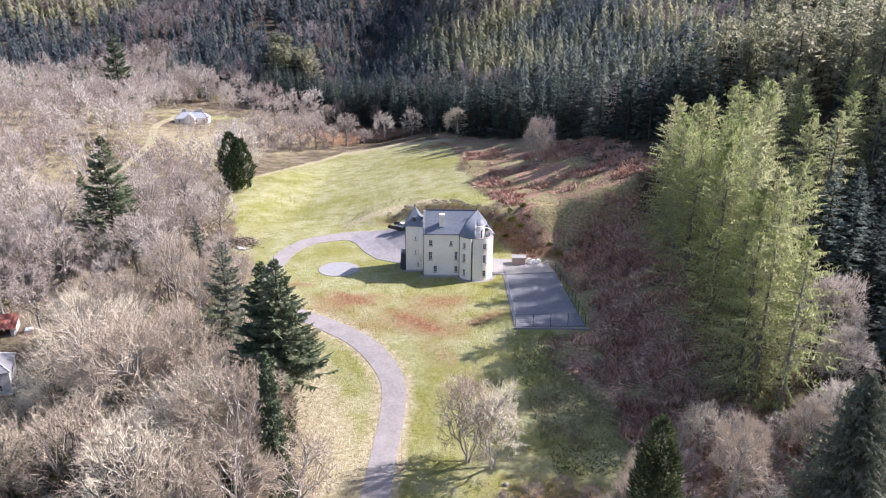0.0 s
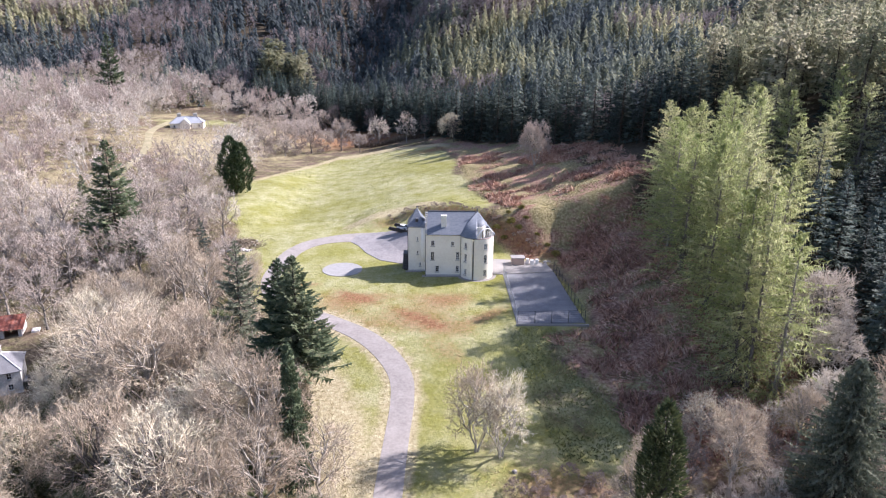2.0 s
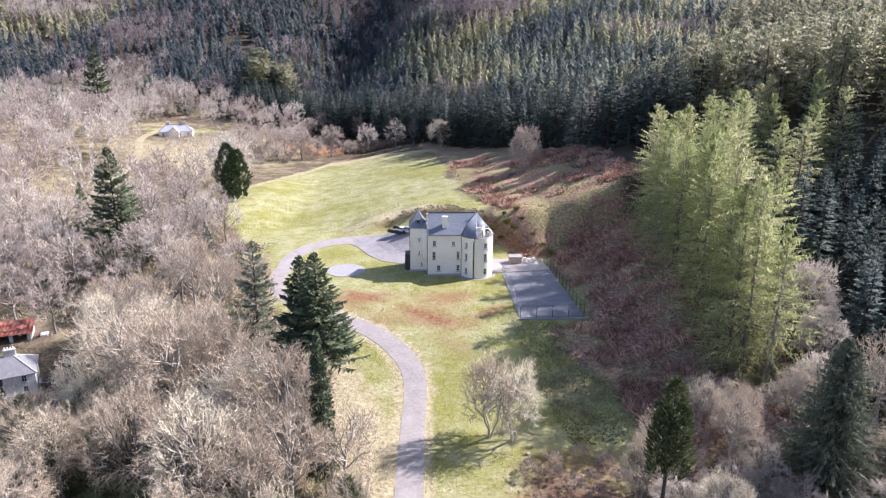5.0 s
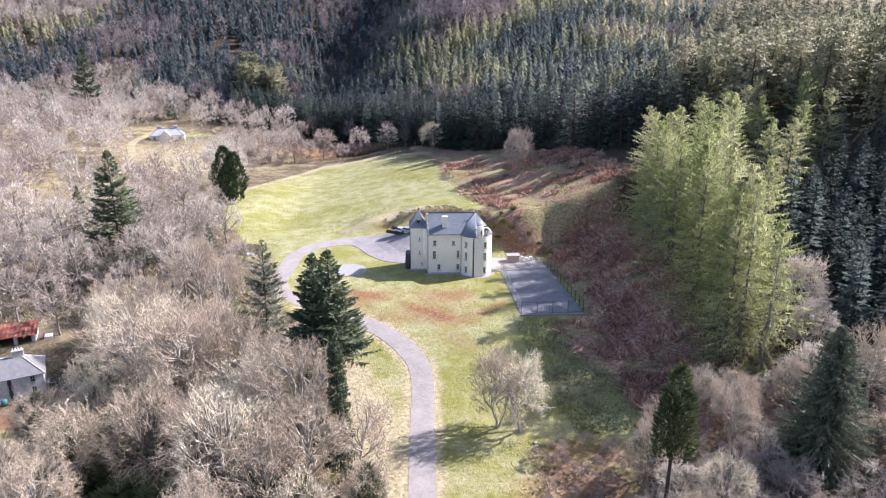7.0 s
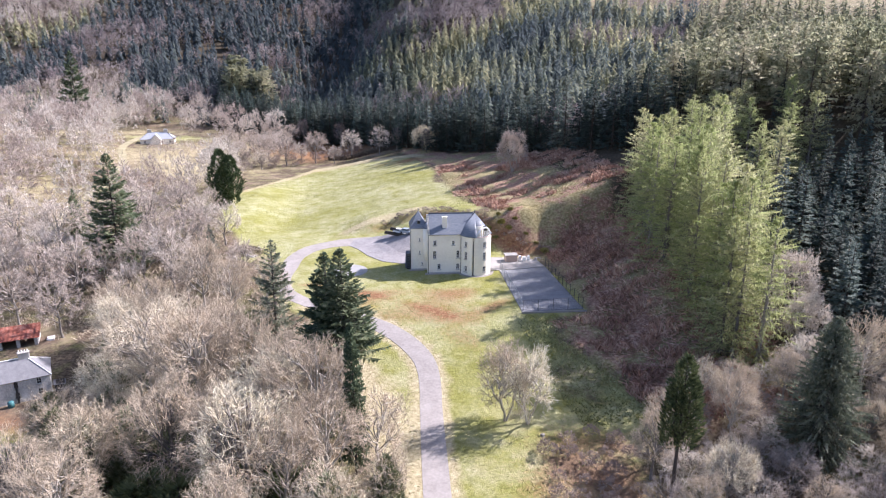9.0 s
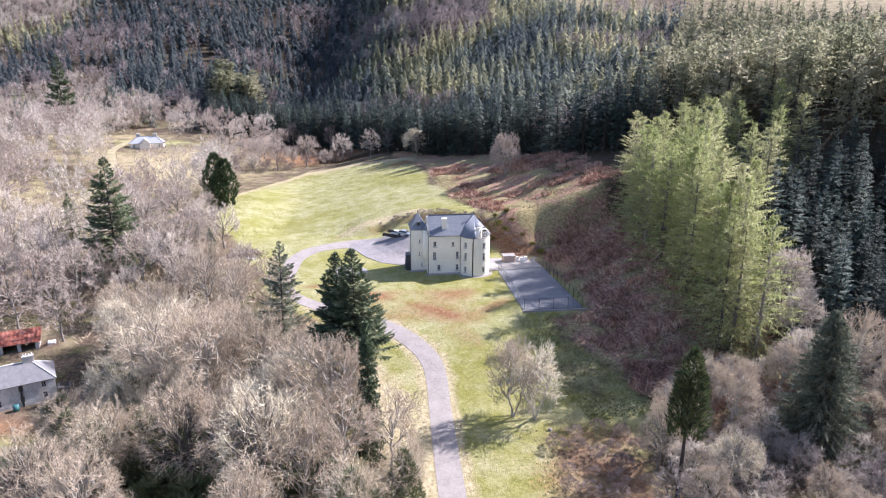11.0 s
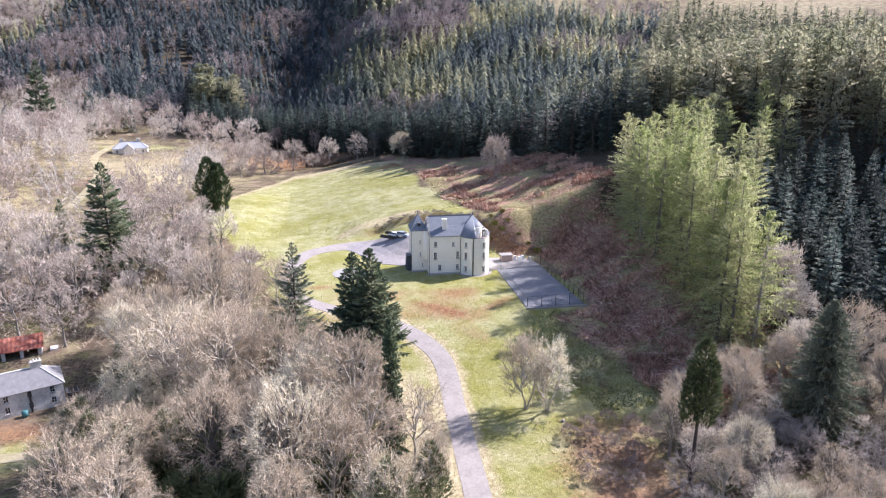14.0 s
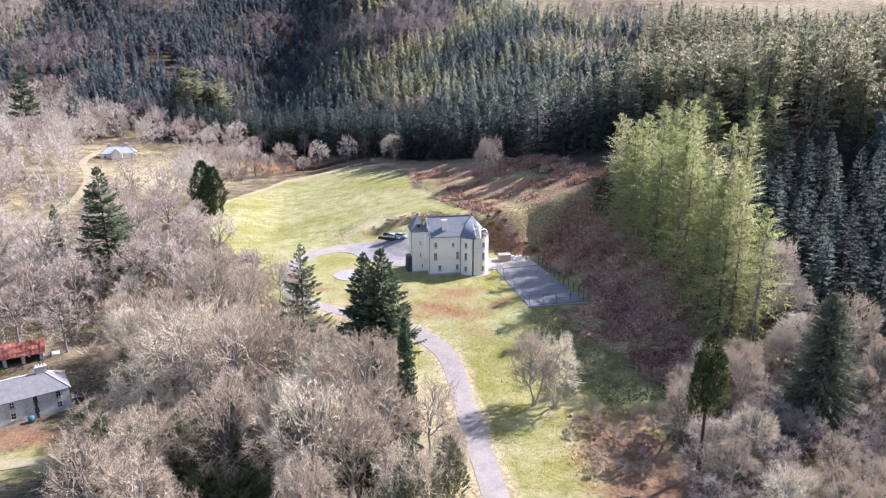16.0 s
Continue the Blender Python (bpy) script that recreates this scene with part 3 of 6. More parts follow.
def blades(geo, start, end, width, rng, tint=None):
    """Thin three-cornered blades from start to end: twigs and sprigs."""
    n = len(start)
    side = unit(np.cross(end - start, rng.normal(size=(n, 3)))) * np.broadcast_to(np.asarray(width, float), (n,))[:, None] * 0.5
    v = np.stack([start - side, start + side, end], 1).reshape(-1, 3)
    geo.add(v, np.arange(3 * n).reshape(-1, 3), tint)


def spikes(geo, start, end, radius, rng):
    """Tapered three-sided branches."""
    n = len(start)
    d = unit(end - start)
    a = unit(np.cross(d, rng.normal(size=(n, 3))))
    b = np.cross(d, a)
    r = np.broadcast_to(np.asarray(radius, float), (n,))[:, None]
    ring = [start + r * (math.cos(k * 2.0944) * a + math.sin(k * 2.0944) * b) for k in range(3)]
    v = np.stack(ring + [end], 1).reshape(-1, 3)
    f = (np.arange(n)[:, None, None] * 4 + np.array([[0, 1, 3], [1, 2, 3], [2, 0, 3]])[None]).reshape(-1, 3)
    geo.add(v, f)


def bare_tree(seed, height=18.0, width=11.0, limbs=12, subs=6, thirds=6, twigs_each=8, stems=1, low=0.25, twig_w=0.05, far=False):
    """A leafless broadleaf whose limbs fork out to a domed shell of twigs: (wood, twigs)."""
    rng = np.random.default_rng(seed)
    wood, fine = Geo(), Geo()
    zb = height * low
    c = np.array([0, 0, zb + (height - zb) * 0.45])
    rad = np.array([width / 2, width / 2, (height - zb) * 0.55])
    ph = rng.random(4) * 6.28

    def lump(d):
        az = np.arctan2(d[..., 1], d[..., 0])
        return (0.9 + 0.10 * np.sin(3 * az + ph[0] + 2 * d[..., 2]) + 0.08 * np.sin(5 * az + ph[1]) + 0.09 * np.sin(6 * d[..., 2] + 2 * az + ph[2]))[..., None]

    r0 = height * 0.0185
    bases, tops = [], []
    for st in range(stems):
        a = st * 2.4 + ph[3]
        lean = np.array([math.cos(a), math.sin(a)]) * (0 if stems == 1 else 0.22 * width) + rng.normal(size=2) * 0.02 * height
        base = np.array([*(0.05 * lean), -0.4])
        top = np.array([*lean, zb + (height - zb) * 0.5])
        t = np.linspace(0, 1, 6)[:, None]
        tube(wood, base + (top - base) * t + rng.normal(size=(6, 3)) * [0.2, 0.2, 0] * np.sin(t * 3.1), r0 / math.sqrt(stems) * (1 - 0.65 * t[:, 0]) * np.where(t[:, 0] == 0, 1.4, 1), 7)
        bases.append(base)
        tops.append(top)
    s3, e3 = [], []
    for i in range(limbs):
        st = i % stems
        el = math.asin(min(1, -0.25 + 1.22 * (i + 0.5) / limbs))
        az = i * 2.39996 + rng.random() * 0.5
        d = np.array([math.cos(az) * math.cos(el), math.sin(az) * math.cos(el), math.sin(el)])
        tip = c + rad * d * 0.62
        k = min(0.97, max(0.35 if stems == 1 else 0.2, 0.45 + 0.4 * math.sin(el) + 0.15 * rng.random()))
        a = bases[st] + (tops[st] - bases[st]) * k
        mid = a * 0.45 + tip * 0.55 + rng.normal(size=3) * width * 0.05 + [0, 0, -0.03 * height * (1 - d[2])]
        u = np.linspace(0, 1, 6)[:, None]
        limb = a * (1 - u) ** 2 + 2 * mid * u * (1 - u) + tip * u * u + rng.normal(size=(6, 3)) * 0.14 * np.sin(u * 3.1)
        tube(wood, limb, r0 * 0.45 * (1 - 0.6 * u[:, 0]), 4)
        for j in range(subs):
            f = 0.35 + 0.65 * (j + rng.random()) / subs
            p = limb[int(f * 4.99)]
            sd = unit(d + rng.normal(size=3) * 0.40)
            q = c + rad * sd * (0.74 + 0.14 * rng.random()) * lump(sd)
            bend = (p + q) / 2 + rng.normal(size=3) * 0.35
            tube(wood, [p, bend, q], [r0 * 0.22, r0 * 0.15, r0 * 0.06], 3)
            g = rng.random((thirds, 1))
            ss = np.where(g < 0.4, p + (bend - p) * (0.5 + g), bend + (q - bend) * (g - 0.4) / 0.6)
            td = unit(sd + rng.normal(size=(thirds, 3)) * 0.20)
            s3.append(ss)
            e3.append(c + rad * td * (0.84 + 0.14 * rng.random((thirds, 1))) * lump(td))
    s3, e3 = np.concatenate(s3), np.concatenate(e3)
    if far:
        blades(fine, s3, e3, 0.9 * twig_w, rng)
    else:
        spikes(fine, s3, e3, 0.032 * width / 11, rng)
    n = len(s3) * twigs_each
    s, e = np.repeat(s3, twigs_each, 0), np.repeat(e3, twigs_each, 0)
    p = s + (e - s) * (0.35 + 0.65 * rng.random((n, 1)))
    q = p + unit(unit(p - c) * 0.6 + rng.normal(size=(n, 3)) * 0.5 + [0, 0, 0.2]) * (0.5 + 0.75 * rng.random((n, 1))) * width / 11
    blades(fine, p, q, twig_w, rng)
    return wood, fine


def conifer(seed, height=22.0, radius=4.0, tiers=24, around=7, sprigs=6, droop=0.25, start=0.06, power=0.85, sprig=0.75, sprig_w=0.35, ragged=0.25,
            swoop=0.15, hang=0.0, top=0.99, loose=0.4, messy=0.22):
    """A conifer of tiered boughs, each a spray of sprigs: (wood, needles)."""
    rng = np.random.default_rng(seed)
    wood, leaf = Geo(), Geo()
    t = np.linspace(0, 1, 8)
    bend = rng.normal(size=2) * 0.012 * height
    trunk = np.column_stack([bend[0] * t ** 2, bend[1] * t ** 2, -0.4 + (height + 0.4) * t])
    tube(wood, trunk, height * 0.013 * (1 - 0.93 * t), 6)
    f = np.repeat(np.linspace(start, top, tiers), around) + rng.normal(size=tiers * around) * loose / tiers
    f = np.clip(f, start * 0.8, 0.995)
    n = len(f)
    az = np.arange(n) * 2.39996 + rng.normal(size=n) * 0.35
    length = radius * (1 - f) ** power * (1 - ragged + ragged * 2 * rng.random(n) ** 1.2) + 0.25
    length *= np.clip((f - start * 0.7) / 0.07 + 0.6, 0.6, 1)
    z0 = f * height
    rdir = np.column_stack([np.cos(az), np.sin(az), np.zeros(n)])
    tdir = np.column_stack([-np.sin(az), np.cos(az), np.zeros(n)])
    dr = (droop * (0.6 + 0.8 * rng.random(n)) + 0.25 * (loose - 0.4) * rng.normal(size=n)) * (1 - 0.9 * f)

    def along(u):
        r = length[:, None] * u
        z = z0[:, None] - dr[:, None] * r * (1 - swoop * u ** 2 * 2) + (0.5 * f * f)[:, None] * r
        ctr = np.column_stack([bend[0] * f ** 2, bend[1] * f ** 2])
        return np.stack([ctr[:, :1] + rdir[:, :1] * r, ctr[:, 1:] + rdir[:, 1:2] * r, z], -1)

    ends = along(np.array([[0.0, 0.75]]))
    big = length > 0.9
    spikes(wood, ends[big, 0], ends[big, 1], 0.012 + 0.012 * length[big], rng)
    us = np.linspace(0.22, 1.0, sprigs)[None]
    pts = along(us)
    for sgn in (-1, 1):
        w = rng.random((n, sprigs, 1))
        size = (sprig * (0.35 + 0.65 * np.sin(np.pi * (0.25 + 0.7 * us))) * np.clip(length / (0.5 * radius), 0.3, 1.0)[:, None])[..., None] * (0.7 + 0.6 * w)
        way = unit(sgn * tdir[:, None] * 0.9 + rdir[:, None] * (0.5 + 0.3 * w) + np.array([0, 0, -0.18 - hang]) + rng.normal(size=(n, sprigs, 3)) * messy)
        tip = pts + way * size
        wide = sprig_w * np.clip(length / (0.5 * radius), 0.4, 1.0)[:, None, None]
        a, b = pts - rdir[:, None] * wide * 0.5, pts + rdir[:, None] * wide * 0.5 + np.array([0, 0, 0.05])
        v = np.stack([a, b, tip], 2).reshape(-1, 3)
        leaf.add(v, np.arange(len(v)).reshape(-1, 3))
    p, q = along(np.array([[0.8]]))[:, 0], along(np.array([[1.16]]))[:, 0]
    blades(leaf, p, q, sprig_w * 1.1, rng)
    if hang:
        m = n * sprigs
        p = pts.reshape(-1, 3)
        q = p + np.array([0, 0, -1]) * (0.3 + hang * rng.random((m, 1))) + rng.normal(size=(m, 3)) * 0.25
        blades(leaf, p, q, sprig_w * 0.8, rng)
    blades(leaf, trunk[-1:] - [0, 0, 1.0], trunk[-1:] + [0, 0, 0.5], 0.3, rng)
    return wood, leaf


def plume(seed, height=22.0, radius=3.8, count=110, width=1.2, low=0.04, power=0.8, droop=0.55):
    """A conifer for far slopes: a cone of boughs at all turns, thinning to a leader."""
    rng = np.random.default_rng(seed)
    leaf = Geo()
    f = low + (0.97 - low) * (1 - rng.random(count) ** 0.62)
    az = rng.random(count) * 6.283
    lean = rng.normal(size=2) * 0.015 * height
    out = (radius * (1 - f) ** power + 0.25) * (0.75 + 0.5 * rng.random(count))
    way = np.column_stack([np.cos(az), np.sin(az)])
    mid = lean[None] * f[:, None]
    p = np.column_stack([mid + way * (0.12 * out)[:, None], f * height + 0.05 * height * rng.random(count)])
    q = np.column_stack([mid + way * out[:, None], f * height - droop * out])
    face = np.column_stack([way * 0.75, np.full(count, 0.55)]) + 0.26 * rng.normal(size=(count, 3))
    side = unit(np.cross(q - p, face)) * (0.5 * width * (0.35 + 0.65 * out / (radius + 0.25)) * (0.7 + 0.6 * rng.random(count)))[:, None]
    mid = p + (q - p) * 0.55
    v = np.stack([p - 0.4 * side, mid - side, q, mid + side, p + 0.4 * side], 1).reshape(-1, 3)
    leaf.add(v, [tuple(range(5 * i, 5 * i + 5)) for i in range(count)])
    top = np.array([[*lean, height]])
    blades(leaf, np.repeat(top - [0, 0, 0.16 * height], 2, 0), np.repeat(top, 2, 0), 0.8, rng)
    return leaf


def dense_evergreen(seed, height=19.0, radius=5.0, lobes=((0, 0, 1.0),), count=2600, size=0.9, low=0.05, one_stem=False):
    """A thick, upright evergreen (yew or cypress) whose sprays stand on one or more pointed lobes."""
    rng = np.random.default_rng(seed)
    wood, leaf = Geo(), Geo()
    for lx, ly, k in lobes:
        foot_z = height * low if one_stem and k < 1 else -0.4
        tube(wood, [(lx * 0.3, ly * 0.3, foot_z), (lx * 0.7, ly * 0.7, max(foot_z + 1, height * 0.3 * k)), (lx, ly, height * 0.92 * k)], [0.35, 0.25, 0.04], 6)
        n = int(count * k)
        f = rng.random(n) ** 0.85
        az = rng.random(n) * 6.283
        prof = np.clip(np.sin(np.pi * np.clip(f * 0.80 + 0.17, 0, 1)) ** 0.8, 0.03, 1) * (1 + 0.16 * np.sin(az * 3 + f * 9 + lx) + 0.1 * np.sin(f * 31))
        rr = radius * k * prof * (0.72 + 0.3 * rng.random(n))
        p = np.column_stack([lx + rr * np.cos(az), ly + rr * np.sin(az), height * k * (low + (0.98 - low) * f)])
        out = np.column_stack([np.cos(az), np.sin(az), 0.75 + 0.5 * rng.random(n)])
        q = p + unit(out + rng.normal(size=(n, 3)) * 0.35) * size * (0.6 + 0.8 * rng.random((n, 1)))
        blades(leaf, p - unit(out) * 0.25, q, 0.45 * size, rng)
    return wood, leaf


def kit(name, pair, wood_material, leaf_material):
    """The two meshes of one build of tree, shared by all trees of that build."""
    return pair[0].mesh(name + "_wood", wood_material, True), pair[1].mesh(name + "_crown", leaf_material)


PLANTED = []


def plant(name, build, x, y, size, turn, label, category, group="", sink=0.0, stretch=1.0, z=None):
    h = (zg(x, y) if z is None else z) - sink
    m = pose(x, y, h, 0, 0, math.degrees(turn)) @ Matrix.Diagonal((size * stretch, size * stretch, size, 1))
    root = thing(name, label, category, m, group)
    part("trunk", build[0], None, root)
    part("crown", build[1], None, root)
    PLANTED.append((x, y))
    return root


def scatter(seed, x0, x1, y0, y1, gap, keep, tries=30000, taken=()):
    """Random places in a stretch of the plan, no nearer to each other than gap."""
    rng = np.random.default_rng(seed)
    cell, out = {}, []
    for p in taken:
        cell.setdefault((int(p[0] // gap), int(p[1] // gap)), []).append(p)
    xs, ys = rng.uniform(x0, x1, tries), rng.uniform(y0, y1, tries)
    ok = keep(xs, ys)
    for x, y in zip(xs[ok], ys[ok]):
        i, j = int(x // gap), int(y // gap)
        if all((x - a) ** 2 + (y - b) ** 2 > gap * gap for di in (-1, 0, 1) for dj in (-1, 0, 1) for a, b in cell.get((i + di, j + dj), ())):
            cell.setdefault((i, j), []).append((x, y))
            out.append((x, y))
    return out


RNG = np.random.default_rng(11)
bare_kits = [kit("bare", bare_tree(10 + i, 18, 11 + (i % 3), limbs=14, subs=6, thirds=6, twigs_each=6, low=0.2 + 0.05 * (i % 3), twig_w=0.045), pale_bark if i % 3 else bark, twigs) for i in range(6)]
pale_kits = [kit("pale", bare_tree(30 + i, 17, 13, limbs=14, subs=6, thirds=6, twigs_each=5, low=0.12, stems=1 + 2 * i), pale_bark, twigs) for i in range(2)]
light_kits = [kit("light", bare_tree(50 + i, 16, 12.5, limbs=10, subs=5, thirds=4, twigs_each=8, low=0.12, twig_w=0.11, far=True), bark, soft_twigs) for i in range(4)]
bush_kits = [kit("bush", bare_tree(70 + i, 9, 9, limbs=12, subs=4, thirds=5, twigs_each=8, low=0.0, stems=4), pale_bark if i == 2 else bark, soft_twigs if i == 2 else thicket_twigs) for i in range(3)]
spruce_kits = [kit("spruce", conifer(90 + i, 22, 3.9 + 0.3 * i, tiers=20, around=7, sprigs=4, sprig=1.2, sprig_w=0.85, droop=0.38), conifer_bark, blue_needles if i < 2 else needles) for i in range(5)]
larch_kits = [kit("larch", conifer(120 + i, 25, 5.0 + 0.35 * i, tiers=36, around=7, sprigs=9, sprig=0.66, sprig_w=0.15, droop=0.16, start=0.02, power=0.56, ragged=0.55, hang=0.55, loose=3.6, messy=0.9), bark, larch_needles) for i in range(4)]
pine_kits = [kit("tall_larch", conifer(140 + i, 24, 4.4, tiers=20, around=6, sprigs=3, sprig=1.4, sprig_w=0.6, droop=0.1, start=0.30, power=0.45, ragged=0.5, hang=0.5, loose=1.3, messy=0.5), conifer_bark, pine_needles) for i in range(3)]
edge_kits = [kit("edge", bare_tree(60 + i, 17, 9.5, limbs=11, subs=5, thirds=3, twigs_each=6, low=0.1, twig_w=0.12, far=True), bark, hill_twigs) for i in range(3)]
clump_kits = [kit("clump_larch", conifer(150 + i, 24, 5.0, tiers=22, around=7, sprigs=5, sprig=1.5, sprig_w=0.7, droop=0.12, start=0.08, power=0.5, ragged=0.45, hang=0.6, loose=2.0, messy=0.6), conifer_bark, pine_needles) for i in range(3)]
fir_kits = [kit("fir", conifer(160 + i, 22, 6.4, tiers=30, around=11, sprigs=11, sprig=0.9, sprig_w=0.46, droop=0.26, power=0.85, ragged=0.26, swoop=0.5, start=0.42), conifer_bark, fir_needles) for i in range(2)]

# single trees that stand out
fir = "dark green fir with tiered drooping boughs"
plant("fir_tree", fir_kits[0], -17.3, -58.6, 1.36, 0.3, fir + " beside the drive", "tree", stretch=0.98)
plant("fir_tree", fir_kits[1], -19.9, -56.4, 1.31, 2.0, fir + " beside the drive", "tree", stretch=0.95)
skirt_kit = kit("skirted", conifer(170, 21, 6.2, tiers=62, around=13, sprigs=11, sprig=0.55, sprig_w=0.26, droop=0.42, power=0.78, ragged=0.35, start=0.02, loose=2.2, messy=0.6, hang=0.35), conifer_bark, rough_blue)
bramble_kits = [kit("bramble", bare_tree(80 + i, 3.2, 5.0, limbs=9, subs=4, thirds=4, twigs_each=6, low=0.0, stems=3, twig_w=0.10), bark, birch_twigs) for i in range(2)]
open_kit = kit("open_spruce", conifer(172, 22, 5.0, tiers=32, around=8, sprigs=9, sprig=0.8, sprig_w=0.42, droop=0.2, power=0.75, ragged=0.4, swoop=0.7, start=0.1, loose=0.8), conifer_bark, rough_blue)
slim_fir = kit("slim_fir", conifer(173, 22, 2.8, tiers=44, around=9, sprigs=8, sprig=0.65, sprig_w=0.32, droop=0.35, power=0.6, ragged=0.25, start=0.12, loose=1.6, messy=0.5, hang=0.2), conifer_bark, fir_needles)
full_fir = kit("full_fir", conifer(165, 22, 6.2, tiers=28, around=10, sprigs=8, sprig=1.15, sprig_w=0.62, droop=0.28, power=0.8, ragged=0.26, swoop=0.5, start=0.08, loose=0.7), conifer_bark, fir_needles)
plant("spruce_tree", open_kit, -31.6, -40.5, 1.19, 2.2, "slim open spruce beside the drive", "tree", stretch=0.9)
plant("fir_tree", slim_fir, -15.6, -72.7, 1.10, 2.9, "slim dark fir among lichen-grey trees", "tree", stretch=0.68)
ivy = dense_evergreen(12, 16, 3.0, ((0, 0, 1.0), (2.4, 1.2, 0.8), (-2.2, 0.9, 0.72), (0.4, -2.4, 0.86)), 950, 0.7, 0.12)[1].mesh("ivy", ivy_leaf)
for i, (x, y) in enumerate(((-54, -58), (-50.5, -64.5), (-57, -51), (-66.5, -26), (-63, -30), (-19.8, -62.5), (-63, -61), (-57.5, -53), (-61, -46), (-57, -66), (-66, -56), (-47, -47))):
    tree = plant("bare_tree", bare_kits[i % 6], x, y, 0.85 + 0.06 * (i % 3), 1.7 * i, "leafless tree clad in grey-green ivy", "tree", "ivy-clad trees")
    part("ivy", ivy, None, tree, "grey-green ivy round the stem")
plant("fir_tree", full_fir, -88.3, 33.5, 1.62, 1.4, fir + " rising from bare woodland", "tree", stretch=0.95)
plant("fir_tree", full_fir, -112.0, 62.0, 0.75, 0.7, fir + " rising from bare woodland", "tree", stretch=0.75)
plant("fir_tree", full_fir, -193.0, 260.0, 2.1, 0.2, fir + " tall above the far woods", "tree", stretch=0.8)
plant("spruce_tree", skirt_kit, 52.5, -78.0, 1.06, 0.2, "grey-green spruce with a broad skirt", "tree")
plant("bare_tree", pale_kits[0], 67.0, -67.0, 0.95, 0.4, "grey lichen-clad tree behind a spruce", "tree")
plant("spruce_tree", spruce_kits[2], -55.0, 9.0, 0.62, 0.4, "young dark spruce at the wood's edge", "tree")
yew = kit("cypress", dense_evergreen(5, 20, 4.4, ((0, 0, 1.0), (3.4, -0.6, 0.9), (1.2, -2.0, 0.7)), 2300), bark, yew_needles)
plant("cypress_tree", yew, -68.0, 77.6, 1.0, 0.0, "dense dark evergreen with two tops at the field's edge", "tree")
column = kit("column", dense_evergreen(6, 24.0, 2.1, ((0, 0, 1.0), (0.8, -0.5, 0.88), (-0.8, 0.5, 0.84)), 1700, 0.5, 0.48, True), conifer_bark, pine_green)
plant("cypress_tree", column, 27.9, -83.5, 1.0, 0.0, "dark columnar evergreen on a bare trunk", "tree")

lone_kit = kit("lone", bare_tree(201, 12.5, 9.5, limbs=13, subs=6, thirds=7, twigs_each=8, low=0.0, stems=4, twig_w=0.07), pale_bark, soft_twigs)
plant("bare_tree", lone_kit, 36.4, 77.5, 1.35, 0.0, "lone leafless birch on the bracken slope", "tree")
group_kit = kit("drive_tree", bare_tree(203, 14, 9.4, limbs=18, subs=5, thirds=5, twigs_each=7, low=0.06, stems=3, twig_w=0.05), pale_bark, twigs)
for x, y, size, turn in ((8.7, -61.4, 1.12, 0.0), (12.4, -62.6, 1.06, 2.2)):
    plant("bare_tree", group_kit, x, y, size, turn, "leafless pale-barked tree casting shadow on the drive", "tree", "pair of trees by the drive")
far_bush = kit("far_bush", bare_tree(207, 13, 15, limbs=14, subs=7, thirds=6, twigs_each=10, low=0.0, stems=4, twig_w=0.07), bark, twigs)
plant("bare_tree", far_bush, 9.5, 171.0, 1.0, 0.0, "broad leafless thicket tree below the spruces", "tree")
for i, (x, y, top) in enumerate(((-25.5, -64.0, 14), (-21.8, -69.5, 16), (-28.5, -67, 13), (-30, -79.5, 14.8), (-42.8, -69.8, 11.3), (-55.7, -66.9, 6.6), (-19.5, -77, 12), (-24.5, -81, 11), (-36.5, -48, 14), (-53, -46.5, 15), (-44, -51, 14.5))):
    plant("bare_tree", (bare_kits + pale_kits)[(3 * i + 7) % 8], x, y, (top - zg(x, y)) / 18, i * 1.3, "leafless grey-limbed tree in the near wood", "tree", "bare trees of the near wood")
by_road = kit("roadside", bare_tree(209, 15, 11, limbs=9, subs=6, thirds=6, twigs_each=8, low=0.15), pale_bark, twigs)
plant("bare_tree", by_road, -12.6, -74.5, 1.05, 0.5, "gnarled lichen-grey tree leaning over the drive", "tree")


def clear_left(x, y):
    s = plateau_edge(y) - x
    lodge = (((x + 87) / 20) ** 2 + ((y + 30) / 19) ** 2 > 1) & ((x < -114) | (x > -89) | (y < -14) | (y > 0))
    lane = np.abs(y - np.interp(x, [-130, -100, -72, -58, -46], [-52, -50, -48, -50, -58])) > 3.2
    off = x - np.interp(y, [55, 85, 115, 145, 168, 195, 225, 250], [-125, -126, -124, -128, -135, -145, -149, -150])
    path = (off < -4) | (off > np.interp(y, [80, 100, 250], [4, 13, 13]))
    river = np.abs(x + 112 - 8 * np.sin(y / 25)) > 3
    garden = (x > -66) | (y > -6) | ((x > -74) & (y > -22))
    along = np.clip(((x + 79) * 0.43 - (y + 44) * 0.9) / 26, 0, 1)
    yard = np.hypot(x + 79 - 11.2 * along, y + 44 + 23.4 * along) > 10
    gap = np.clip(((x + 53) * 15 - (y + 50) * 47) / 2434, 0, 1)
    glade = (np.hypot(x + 53 - 15 * gap, y + 50 + 47 * gap) > 6.6) & (np.hypot(x + 52 - 4 * np.clip((21 - y) / 16, 0, 1), np.clip(y - 24, 0, 9) + np.clip(5 - y, 0, 9)) > 7.5)
    return (s > 1.5) & garden & yard & glade & lodge & lane & path & river & (drive_distance(x, y) > 4.2)


